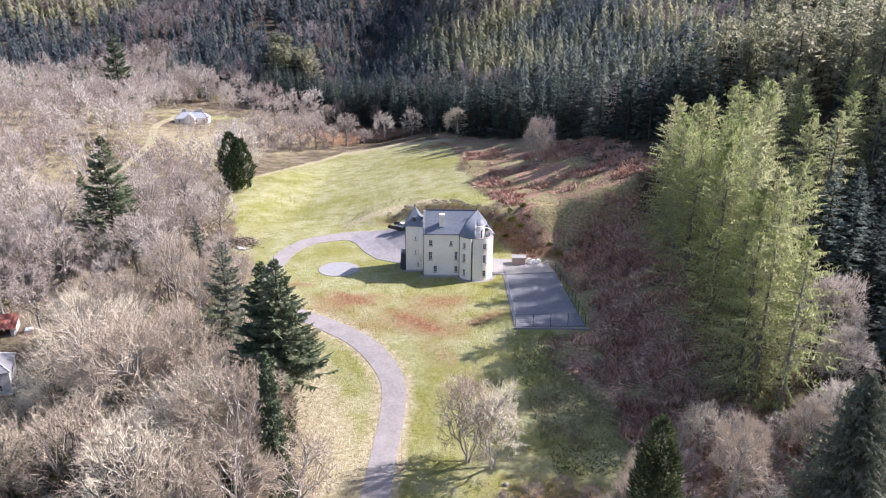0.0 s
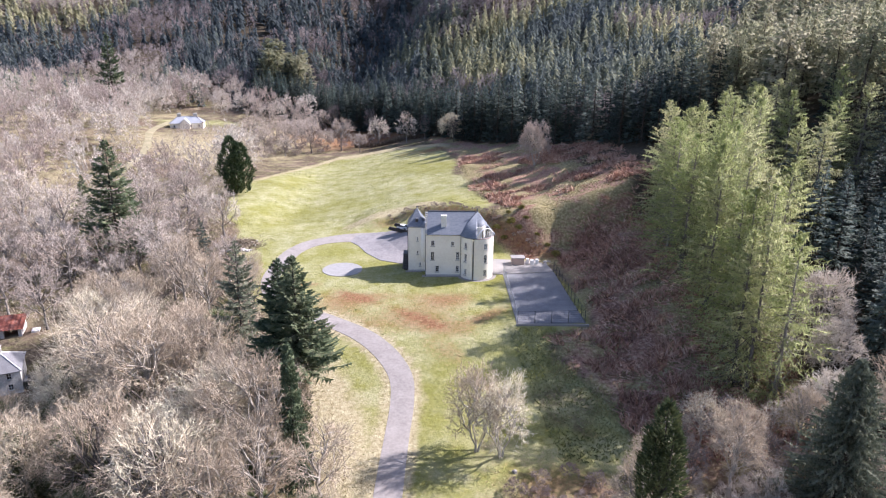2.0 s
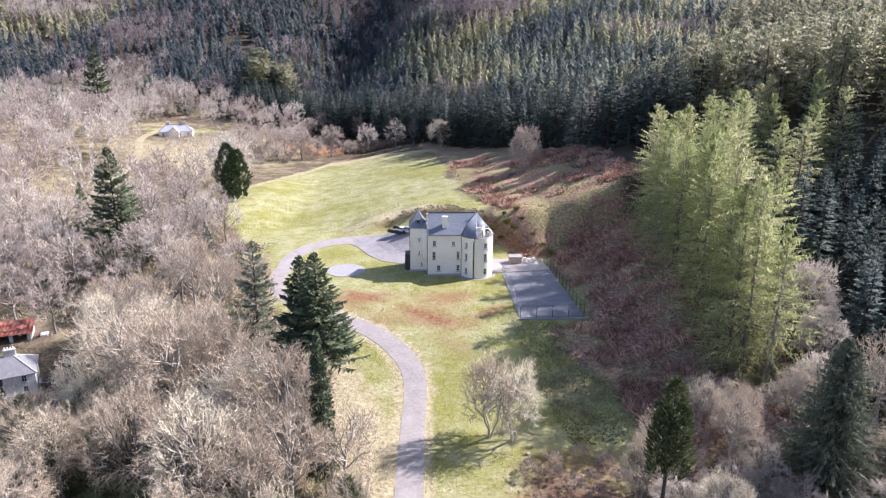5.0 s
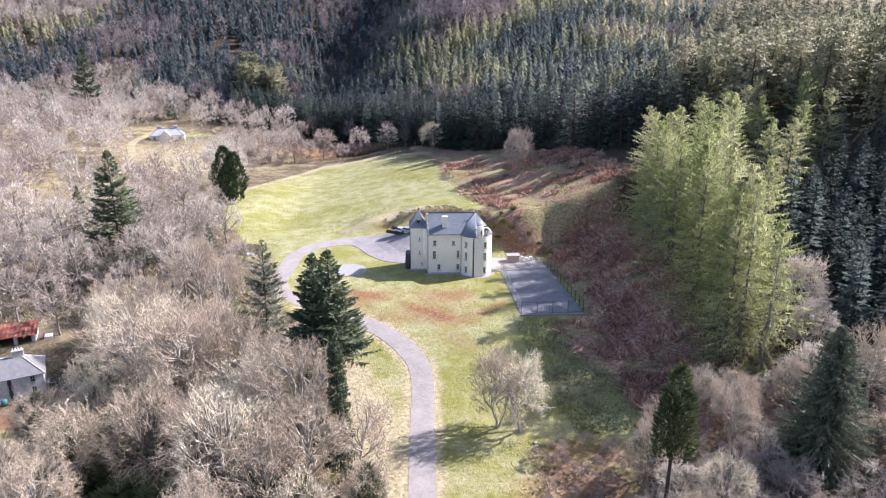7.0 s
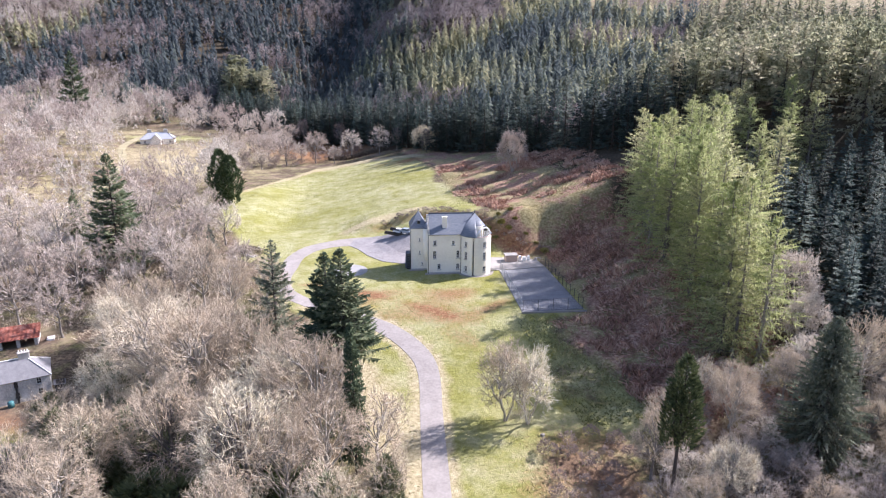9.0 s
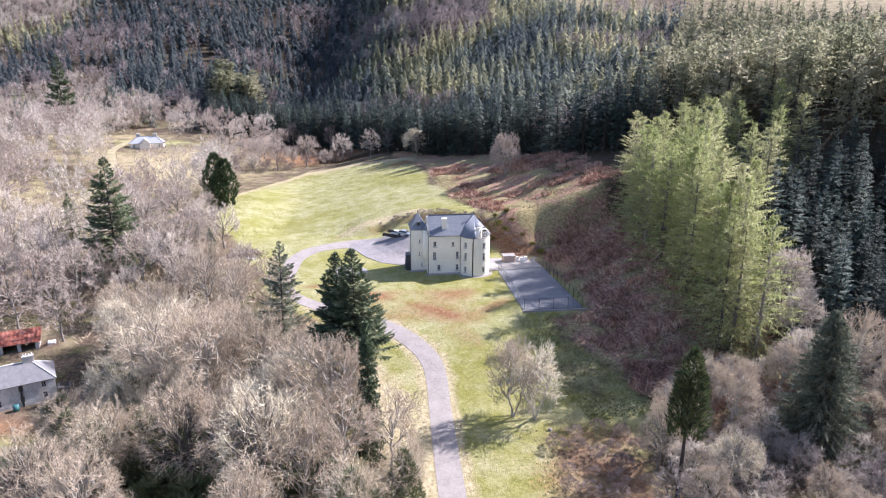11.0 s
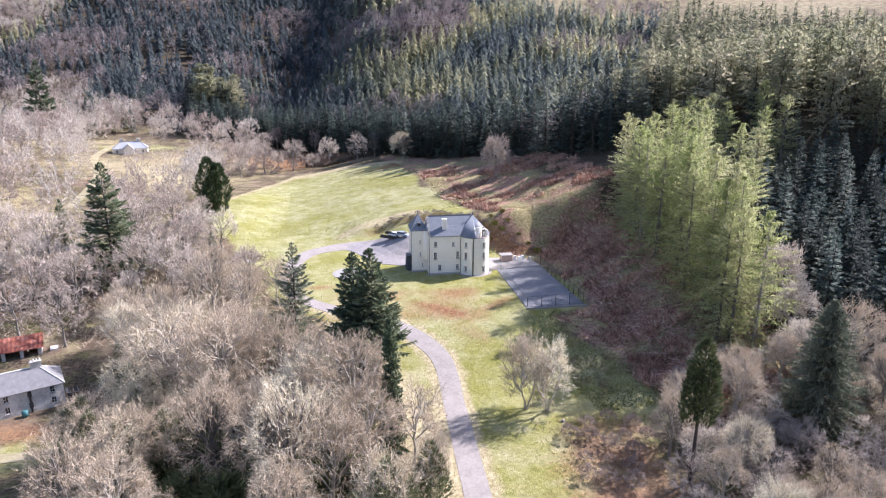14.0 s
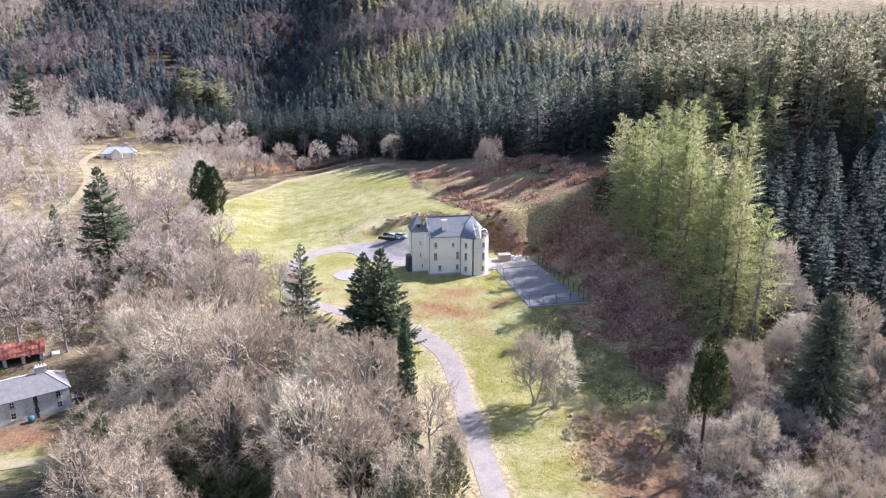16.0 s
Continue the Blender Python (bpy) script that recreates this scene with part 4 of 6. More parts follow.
near_wood = scatter(1, -135, -5, -112, -10, 7.9, clear_left, 9000, PLANTED)
near_wood += scatter(35, -135, -5, -10, 62, 10.2, clear_left, 6000, PLANTED + near_wood)
wood_words = ("leafless oak with grey twiggy crown", "leafless tree with pinkish-brown twigs", "leafless beech with a broad pale crown",
              "slender leafless birch in the wood", "leafless ash with open grey limbs")
for i, (x, y) in enumerate(near_wood[:285]):
    close = y < -10
    k = bare_kits[i % 6] if close and i % 4 else pale_kits[(i // 4) % 2] if close else light_kits[i % 4]
    size = (0.95 + 0.25 * RNG.random()) if close else (0.95 + 0.4 * RNG.random())
    edge = float(plateau_edge(y) - x)
    size *= 0.62 + 0.38 * min(1, edge / 14)
    clad = y < -40 and i % 8 == 3
    tree = plant("bare_tree", k, x, y, size, RNG.random() * 6.28, "leafless tree clad in grey-green ivy" if clad else wood_words[i % 5], "tree", "bare trees of the near wood", stretch=0.85 + 0.25 * RNG.random())
    if clad:
        part("ivy", ivy, None, tree, "grey-green ivy round the stem")

# thicket at the near right, and bare trees behind the larches


def thicket(x, y):
    return (x > np.interp(y, [-112, -90, -78, -66], [22, 25, 27, 37])) & (y < -60 - 0.1 * (x - 40)) & (np.hypot(x - 52.5, y + 78) > 6)


for i, (x, y) in enumerate(scatter(2, 20, 75, -112, -58, 3.7, thicket, 5000, PLANTED)):
    k = bush_kits[i % 3] if i % 3 else bare_kits[i % 5]
    size = (0.6 + 0.35 * RNG.random()) if i % 3 else 0.5 + 0.22 * RNG.random()
    plant("bare_shrub" if i % 3 else "bare_tree", k, x, y, size, RNG.random() * 6.28, "leafless grey-brown thicket shrub" if i % 3 else "leafless tree above the thicket",
          "shrub" if i % 3 else "tree", "thicket")
for i, (x, y) in enumerate(scatter(41, 9, 40, -92, -34, 3.0, lambda x, y: (np.exp(-(((x - 19) / 9) ** 2 + ((y + 75) / 10) ** 2)) > 0.45), 900, PLANTED)[:60]):
    plant("bare_shrub", bramble_kits[i % 2], x, y, 0.45 + 0.4 * RNG.random(), i * 1.1, "low dark leafless bramble clump", "shrub", "brambles below the slope")
for x, y, s in ((69, -43, 0.95), (66, -52, 0.8), (60, -62, 0.7)):
    plant("bare_tree", lone_kit, x, y, 1.25 * s, x, "leafless grey tree between larches and spruces", "tree")

for i in range(34):
    x = -12 + 44 * i / 33 + RNG.random()
    y = float(np.interp(x, [-26, -18, -8, 0, 8, 14, 18, 27, 34], [32, 37, 40, 39.5, 35, 27, 21.5, 16.5, 12])) + 0.3 + 1.6 * RNG.random()
    plant("heather_clump", bramble_kits[i % 2], x, y, 0.22 + 0.25 * RNG.random(), 1.9 * i, "dark heather clump on the lip of the bank", "heather", "heather on the bank", sink=0.15)

# larches on the right-hand slope
larch_words = "larch in fresh yellow-green needle"
for i, (x, y, top) in enumerate(((79, 28, 41), (79, 12, 42), (62, 10, 37), (56, 0, 36), (88, 13, 41), (101, 17, 47), (106, 13, 43), (97, 9, 40), (53, -33, 32), (56, -25, 37), (54, -44, 30), (56, -46, 31),
                                 (51.5, -50, 25), (56, -55, 26), (60, -30, 35), (54, -40, 29), (59, 2, 34), (66, 12, 38), (75, 20, 40), (54, -8, 35), (84, 20, 41), (76, 4, 40), (61, 19, 38), (53.5, -18, 35), (62, -38, 33),
                                 (53, -52, 26), (57, -42, 33), (62, -14, 37), (70, -2, 39), (69, 20, 38), (56, -14, 32), (57, -33, 33), (80, -6, 37), (88, -2, 37), (86, 31, 42), (97, 33, 45), (60, -20, 37), (66, -10, 38), (90, 26, 43), (55, -26, 34),
                                 (64, -3, 36), (58, -5, 33), (71, 8, 40), (59, 11, 37))):
    k = larch_kits[i % 4]
    plant("larch_tree", k, x, y, (top + 1.5 - zg(x, y)) / 25, i * 1.7, larch_words, "tree", "larches on the slope", stretch=(0.95 + 0.2 * RNG.random()) if top - zg(x, y) > 18 else 1.3)


def upper(x, y):
    return (y > 30 - 0.55 * (x - 95)) & (x > 84 + 0.22 * (100 - y)) & (y < 170) & (y < 90 + 1.1 * (x - 84))


for i, (x, y) in enumerate(scatter(3, 84, 180, -40, 190, 6.8, lambda x, y: upper(x, y) & (x + 0.6 * y < 262), 12000, PLANTED)[:230]):
    plant("larch_tree", pine_kits[i % 3], x, y, 0.95 + 0.25 * RNG.random(), RNG.random() * 6.28, "tall larch with a bare stem and thin green top", "tree", "tall larches on the upper slope", stretch=1.15)

for i, (x, y) in enumerate(scatter(33, 82, 150, -30, 75, 6.2, lambda x, y: x > 84 + 0.1 * (60 - y), 4000, PLANTED)[:34]):
    plant("spruce_tree", spruce_kits[i % 5], x, y, 0.55 + 0.3 * RNG.random(), RNG.random() * 6.28, "dark spruce below tall larches", "tree", "spruces below the tall larches")

holly = kit("holly", dense_evergreen(9, 3.2, 2.2, ((0, 0, 1.0), (1.3, 0.8, 0.8), (-1.2, 0.5, 0.85), (0.2, -1.3, 0.75)), 620, 0.6), bark, evergreen_leaf)
for i, (x, y) in enumerate(scatter(21, -64, -14, -105, -20, 7.0, lambda x, y: clear_left(x, y) & (plateau_edge(y) - x > 6), 900)[:34]):
    plant("holly_bush", holly, x, y, 0.8 + 0.7 * RNG.random(), i * 0.7, "dark green holly under bare trees", "bush", "hollies in the near wood")

for i, (x, y) in enumerate(((-51, -53), (-54, -56), (-48, -56), (-52, -60), (-47, -61), (-45, -65), (-50, -64), (-43, -69), (-46, -71), (-41, -74), (-55, -51), (-44, -60), (-39, -79))):
    plant("holly_bush", holly, x, y, 1.2 + 1.1 * RNG.random(), i * 0.9, "dark green holly in a glade of bare trees", "bush", "hollies in the near wood")

# spruces


def right_dark(x, y):
    return (x > 74 + 0.12 * (y + 60)) & (y < 6 - 0.4 * (x - 100)) & (y > -75) & (np.hypot(x - 72, y + 40) > 7)


spots = scatter(4, 72, 150, -75, 5, 5.2, right_dark, 4000, PLANTED)
spots += scatter(5, -120, 92, 50, 330, 5.0, lambda x, y: (y > front_of_forest(x)) & (y < front_of_forest(x) + 38), 9000, PLANTED)
for i, (x, y) in enumerate(spots[:290]):
    right = x > 72 and y < 6
    k = spruce_kits[i % 5]
    size = (0.68 + 0.3 * RNG.random()) if right else (0.88 + 0.36 * RNG.random())
    plant("spruce_tree", k, x, y, size, RNG.random() * 6.28, "blue-green spruce of the plantation" if i % 5 < 2 else "dark green spruce of the plantation", "tree", "plantation spruces", stretch=1.0)


def larch_dome(x, y):
    return (x > 132 + 0.62 * (y - 165)) & (y > 60) & (y < rear_line(x)) & (x < 345)


def species_and_shade(x, y, rng):
    """How yellow a far conifer is: blue spruce near 0, larch and sunny pine near 1. The valley's shade is put in as a
    lower tint.
    """
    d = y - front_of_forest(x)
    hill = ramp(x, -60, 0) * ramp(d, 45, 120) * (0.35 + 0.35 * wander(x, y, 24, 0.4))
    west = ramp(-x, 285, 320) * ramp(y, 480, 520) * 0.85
    # valley trees get a darker tint in place of the shade on that slope
    vale_shade = -0.16 * (1 - ramp(x, -40, 10)) * ramp(y, 400, 480) * (1 - ramp(-x, 280, 320))
    return 0.26 + hill + west + vale_shade + 0.20 * wander(x, y, 19, 1.1) + 1.2 * (rng.random() - 0.5) ** 3 + 0.12 * (rng.random() - 0.5)


def forest(name, label, kits, places, material, low, high, wide=1.0, seed=0, tint=species_and_shade, stem=None):
    """Many far trees in one mesh, with stems of their own material where these show."""
    rng = np.random.default_rng(seed)
    geo = Geo()
    soups = [(k.arrays()[0], k.f) for k in kits]
    p = np.array(places)
    z = ground_z(p[:, 0], p[:, 1])
    stems = []
    for i in range(len(p)):
        v, f = soups[i % len(soups)]
        lush = 0.5 + 0.5 * math.sin(p[i, 0] / 23 + 1.7 * math.sin(p[i, 1] / 29)) * math.sin(p[i, 1] / 19 + p[i, 0] / 41)
        a, s = rng.random() * 6.28, low + (high - low) * (0.4 * lush + 0.6 * rng.random())
        girth = s * wide * (0.8 + 0.4 * rng.random())
        c, d = math.cos(a) * girth, math.sin(a) * girth
        x, y = v[:, 0] * c - v[:, 1] * d + p[i, 0], v[:, 0] * d + v[:, 1] * c + p[i, 1]
        geo.add(np.column_stack([x, y, v[:, 2] * s + z[i] - 0.3]), f, float(tint(p[i, 0], p[i, 1], rng)))
        stems.append((p[i, 0], p[i, 1], z[i] - 0.5, v[:, 2].max() * s * 0.93))
    me = geo.mesh(name, material)
    if stem:
        wood = Geo()
        for x, y, z0, h in stems:
            bar(wood, (x, y, z0), (x, y, z0 + h), 0.3, 0.08, 4)
        n = len(me.polygons)
        v, f = geo.arrays()
        geo.add(wood.arrays()[0], wood.f, 0.3)
        me = geo.mesh(name, material)
        me.materials.append(stem)
        index = np.zeros(len(me.polygons), np.int32)
        index[n:] = 1
        me.polygons.foreach_set("material_index", index)
    thing(name, label, "woodland", kind="stuff", data=me)


def far_open(x, y):
    cottage = ((x + 135) / 30) ** 2 + ((y - 222) / 30) ** 2 > 1
    heath_gap = ((x + 48) / 40) ** 2 + ((y - 215) / 38) ** 2 > 1
    return cottage & heath_gap


def birchy(x, y):
    """Where gaps of leafless birch break the plantation, 0 to 1."""
    gap = 0.8 * np.exp(-(((x - 40) / 38) ** 2 + ((y - 395) / 30) ** 2)) + 0.8 * np.exp(-(((x + 160) / 60) ** 2 + ((y - 330) / 30) ** 2)) + 0.9 * np.exp(-(((x + 235) / 42) ** 2 + ((y - 410) / 55) ** 2))
    return gap + 0.6 * ramp(wander(x, y, 26, 0.7) + 0.6 * wander(x, y, 9, 0.1), 0.55, 0.8)


def ridge_bare(x, y):
    """A belt of leafless trees along the crest of the near hill."""
    return (np.abs(y - np.interp(x, [-30, -5, 32, 71, 90], [490, 462, 395, 382, 375])) < 26) & (x > -26) & (x < 84)


far_pines = [plume(300 + i, 18.5 + 1.0 * i, 4.2 + 0.3 * i, 105, 1.5) for i in range(7)]
hill = scatter(6, -420, 230, 60, 420, 5.5, lambda x, y: (y > front_of_forest(x) + np.where(x > -122, 34, -2)) & (birchy(x, y) < 0.5) & ((x < 95) | (y > 120)) & (y < rear_line(x)) & ~larch_dome(x, y) & ~upper(x, y) & ~ridge_bare(x, y), 60000)
hill += scatter(16, 118, 300, -95, 110, 6.0, lambda x, y: (x - 150 < 0.45 * (y + 120)) & ~upper(x, y) & ~larch_dome(x, y), 7000, PLANTED)
forest("spruce_forest", "plantation of spruces and larches climbing the hillside", far_pines, hill, hazed_needles, 0.62, 1.2, 1.0, 1)
far_larches = [plume(360 + i, 28, 4.2, 120, 1.0, 0.36, 0.42, 0.15) for i in range(4)]
forest("larch_plantation", "tall larches in thin olive-green needle on the upper slope", far_larches, scatter(37, 100, 345, 60, 300, 7.0, lambda x, y: larch_dome(x, y) | (upper(x, y) & (x + 0.6 * y >= 262)), 14000, PLANTED), larch_top, 0.95, 1.2, 1.15, 9,
       lambda x, y, rng: rng.random(), conifer_bark)
far_bare = [bare_tree(320 + i, 16.5, 12, limbs=11, subs=4, thirds=3, twigs_each=8, low=0.05, twig_w=0.17, far=True)[1] for i in range(4)]
hill_bare = [bare_tree(326 + i, 16, 12, limbs=9, subs=4, thirds=2, twigs_each=5, low=0.05, twig_w=0.30, far=True)[1] for i in range(3)]
scrub_bare = [bare_tree(330 + i, 15, 11.5, limbs=6, subs=4, thirds=2, twigs_each=6, low=0.0, twig_w=0.25, far=True)[1] for i in range(3)]
grove = [(-225 + 56 * (a - 0.5), 232 + 70 * (b - 0.5)) for a, b in np.random.default_rng(31).random((70, 2)) if (a - 0.5) ** 2 + (b - 0.5) ** 2 < 0.25]
mixed = scatter(34, -420, -150, 225, 440, 9.0, lambda x, y: (y < front_of_forest(x) + 5) & (wander(x, y, 30, 0.3) > 0.15) & far_open(x, y) & ((x < -215) | (y > 305)), 5000)
forest("spruce_grove", "groves of yellow-green conifers in bare woodland", far_pines, grove + mixed, hazed_needles, 0.7, 1.1, 1.0, 8, lambda x, y, rng: 0.35 + 0.6 * rng.random())
west = scatter(7, -400, -60, 62, 440, 11.2, lambda x, y: far_open(x, y) & (y < front_of_forest(x) - 4) & clear_left(x, y) & (x < -72 - 0.1 * np.clip(y - 120, 0, 40)), 22000, PLANTED)
scrubby = lambda q: -138 < q[0] < -62 and np.interp(q[0], [-155, -100, -62], [84, 84, 132]) < q[1] < 245
forest("bare_woodland", "leafless pinkish-grey woodland on the valley floor", far_bare, [q for q in west if not scrubby(q)], far_twigs, 0.75, 1.75, 1.0, 2, lambda x, y, rng: rng.random())
forest("birch_scrub", "low leafless birch scrub before the cottage", scrub_bare, [q for q in scatter(17, -155, -60, 80, 250, 5.0, lambda x, y: far_open(x, y) & clear_left(x, y) & (x < -72), 6000) if scrubby(q)], far_twigs, 0.28, 0.55, 1.1, 5, lambda x, y, rng: rng.random())
purple = scatter(8, -420, 230, 60, 420, 8.0, lambda x, y: (y > front_of_forest(x) + 20) & (birchy(x, y) > 0.45), 9000)
purple += scatter(48, -40, 95, 350, 520, 8.0, ridge_bare, 4000)
purple += scatter(45, -420, 60, 300, 620, 19, lambda x, y: (y > front_of_forest(x) + 25) & (x < 10 + 0.2 * (y - 400)), 4000)
clumps = ((-70, 600, 34), (-255, 500, 44), (-110, 470, 22), (-190, 640, 36))
purple += scatter(49, -400, 0, 430, 690, 8.5, lambda x, y: sum((np.hypot(x - a, y - b) < r) for a, b, r in clumps) > 0, 9000)
pale_top = scatter(53, -445, -300, 535, 665, 9.5, lambda x, y: ((x + 372) / 70) ** 2 + ((y - 600) / 62) ** 2 < 1, 2500)
forest("pale_woodland", "pale leafless woodland on the far slope", far_bare, pale_top, far_twigs, 0.9, 1.4, 1.0, 12, lambda x, y, rng: rng.random())
any_shade = lambda x, y, rng: rng.random()
forest("hillside_birches", "leafless purple-grey trees in gaps of the plantation", hill_bare, purple, hill_twigs, 0.8, 1.3, 1.0, 3, any_shade)
distant = [plume(340 + i, 22, 4.6, 62, 1.9, 0.04, 0.9, 0.8) for i in range(5)]
top = scatter(9, -800, 330, 415, 980, 8.2, lambda x, y: (x < np.where(y < 470, 120, 60) + 0.25 * (y - 400)) & ~ridge_bare(x, y) & (birchy(x, y) < 0.55) & (sum((np.hypot(x - a, y - b) < r * 0.8) for a, b, r in clumps) == 0) & (((x + 372) / 70) ** 2 + ((y - 600) / 62) ** 2 > 0.8), 40000)
forest("distant_forest", "far dark conifer forest on the valley side", distant, top, hazed_needles, 0.65, 1.3, 1.1, 4)
for i, (x, y) in enumerate(scatter(10, -95, 0, 150, 262, 11, lambda x, y: (y < front_of_forest(x) - 3) & (y > np.interp(x, [-95, -44, -5], [150, 178, 182])) & ((y < 205) | (x < -66)), 500, PLANTED)[:20]):
    plant("bare_tree", light_kits[i % 4], x, y, 0.6 + 0.55 * RNG.random(), RNG.random() * 6.28, "leafless tree along the far field bank", "tree", "trees of the far bank", stretch=1.1)

for i, (x, y) in enumerate(scatter(18, -125, 12, 60, 310, 5.0, lambda x, y: (np.abs(y - front_of_forest(x) + 3) < 5) & (wander(x, y, 12, 0.4) > -0.2), 3000, PLANTED)[:36]):
    plant("bare_tree", edge_kits[i % 3], x, y, 0.5 + 0.6 * RNG.random(), RNG.random() * 6.28, "leafless birch at the plantation's edge", "tree", "birches at the plantation's edge", stretch=1.0)
for i, (x, y) in enumerate(((-126, 352), (-119, 347), (-112, 343), (-104, 341), (-97, 340), (-122, 360), (-113, 355), (-104, 352), (-96, 350), (-90, 344), (-108, 364), (-98, 360), (-131, 362), (-116, 368))):
    plant("larch_tree", clump_kits[i % 3] if i % 3 else spruce_kits[3], x, y, 1.2 + 0.35 * RNG.random(), i, "tall conifer in a clump above the heath", "tree", "larch clump", stretch=1.35)

for i, (x, y) in enumerate(scatter(46, -90, -2, 160, 262, 5.0, lambda x, y: (y < front_of_forest(x) - 4) & (y > np.interp(x, [-95, -44, -5], [152, 181, 185])) & (wander(x, y, 14, 0.9) > 0.0), 1500, PLANTED)[:60]):
    plant("bare_shrub", bramble_kits[i % 2], x, y, 0.6 + 0.7 * RNG.random(), RNG.random() * 6.28, "low leafless scrub on the far heath", "shrub", "scrub of the far heath")

# low growth


def tufts(name, label, places, material, height, width, blades_each, seed, spread=0.6, category="undergrowth", uneven=0.0):
    rng = np.random.default_rng(seed)
    p = np.array(places)
    base = np.column_stack([p, ground_z(p[:, 0], p[:, 1]) - 0.05])
    base = np.repeat(base, blades_each, 0) + rng.normal(size=(len(p) * blades_each, 3)) * [spread * 0.4, spread * 0.4, 0]
    tip = base + np.column_stack([rng.normal(size=(len(base), 2)) * spread, height * (0.5 + 0.8 * rng.random(len(base))) * (1 + uneven * wander(base[:, 0], base[:, 1], 1.7, 0.8))])
    geo = Geo()
    blades(geo, base, tip, width, rng)
    thing(name, label, category, kind="stuff", data=geo.mesh(name, material))


tufts("bracken", "dead rust-brown bracken on the slope", scatter(12, 12, 62, -66, 115, 0.62, lambda x, y: (wander(x, y, 8, 0.6) + wander(x, y, 3, 0.1) > -0.4 + 0.5 * ramp(y, 8, 16) - 0.75 * ramp(x, 28, 38) * (1 - ramp(y, 5, 25)) - 0.3 * ramp(-y, 20, 40) - 0.5 * ramp(x, 44, 54)) & (x > bracken_line(y) + 1 + 3 * wander(x, y, 5, 0.4)) & (y < front_of_forest(x)) & ((x > 34) | (y < -29) | (y > 14)), 52000),
      bracken_dead, 0.9, 0.34, 7, 1, 0.8, "undergrowth", 1.0)
tufts("slope_grass", "straw and olive tussock grass between the bracken", scatter(52, 12, 56, -60, 112, 0.85, lambda x, y: (x > bracken_line(y) - 1) & ((x > 34) | (y < -28) | (y > 14)) & (wander(x, y, 8, 0.6) + wander(x, y, 3, 0.1) < 0.45 - 1.1 * (1 - ramp(y, 0, 14))) & (y < front_of_forest(x)), 16000), straw, 0.5, 0.16, 5, 9, 0.4, "grass", 0.5)
tufts("rough_grass", "straw-coloured rough grass at the wood's edge", scatter(13, -60, 24, -112, 60, 0.8,
      lambda x, y: (drive_distance(x, y) > 2.6) & ((np.abs(plateau_edge(y) - x - 2) < 4.5) | ((y < -66) & (x > 9) & (x < 16))), 14000), straw, 0.35, 0.12, 5, 2, 0.35)
tufts("shade_grass", "long dark-green grass in the larches' shade", scatter(47, 14, 34, -64, -28, 0.6, lambda x, y: (x < bracken_line(y) + 2) & (x > 17 - 0.12 * (y + 28)) & (np.hypot(x - 25, y + 13) > 15.5) & ((y < -28.5) | (x > 34)), 9000),
      turf, 0.55, 0.2, 5, 7, 0.35, "grass")
tufts("field_hedge", "dark overgrown bank along the far field", scatter(51, -40, 6, 170, 215, 0.9, lambda x, y: np.abs(y - np.interp(x, [-40, -28, -10, 6], [196, 188, 196, 190])) < 2.6, 6000), hedge_stems, 2.4, 0.22, 9, 8, 0.7)
tufts("undergrowth", "brown leafless undergrowth below the trees", scatter(14, -110, -6, -112, 60, 1.5, lambda x, y: clear_left(x, y), 12000), twigs, 1.3, 0.12, 9, 3, 0.8)
tufts("lawn_tufts", "short tufted grass on the lawn and field", scatter(15, -66, 34, -80, 165, 0.85,
      lambda x, y: (x < bracken_line(y)) & (x > plateau_edge(y)) & (drive_distance(x, y) > 2.8) & ((x < -6) | (x > 35) | (y > 16) | (y < -4)) & ((x < 18) | (y < -28)) & (np.hypot(x + 20, y - 4) > 5.2) & ((y < 8) | (y > 34) | (x > 2) | (x < -38)), 30000),
      turf, 0.16, 0.16, 3, 4, 0.22, "grass")

# ---- the tower house ----


def wall_sheet(geo, place, us, z0, z1, holes, thick):
    """A wall with openings. place(u, z, d) gives the point at u along, z up and d deep into the wall; holes are (u0, u1, za, zb)."""
    us = sorted(set([round(u, 4) for u in us] + [round(h[k], 4) for h in holes for k in (0, 1)]))
    zs = sorted({z0, z1, *[h[2] for h in holes], *[h[3] for h in holes]})

    def quad(*pts):
        geo.add([place(*p) for p in pts], [(0, 1, 2, 3)])

    for a, b in zip(us[:-1], us[1:]):
        for c, d in zip(zs[:-1], zs[1:]):
            um, zm = (a + b) / 2, (c + d) / 2
            if any(h[0] < um < h[1] and h[2] < zm < h[3] for h in holes):
                continue
            quad((a, c, 0), (b, c, 0), (b, d, 0), (a, d, 0))
            quad((a, c, thick), (a, d, thick), (b, d, thick), (b, c, thick))
        quad((a, z1, 0), (b, z1, 0), (b, z1, thick), (a, z1, thick))
    for u0, u1, za, zb in holes:
        quad((u0, za, 0), (u0, zb, 0), (u0, zb, thick), (u0, za, thick))
        quad((u1, za, 0), (u1, za, thick), (u1, zb, thick), (u1, zb, 0))
        quad((u0, za, 0), (u0, za, thick), (u1, za, thick), (u1, za, 0))
        quad((u0, zb, 0), (u1, zb, 0), (u1, zb, thick), (u0, zb, thick))
    for u in (us[0], us[-1]):
        quad((u, z0, 0), (u, z1, 0), (u, z1, thick), (u, z0, thick))


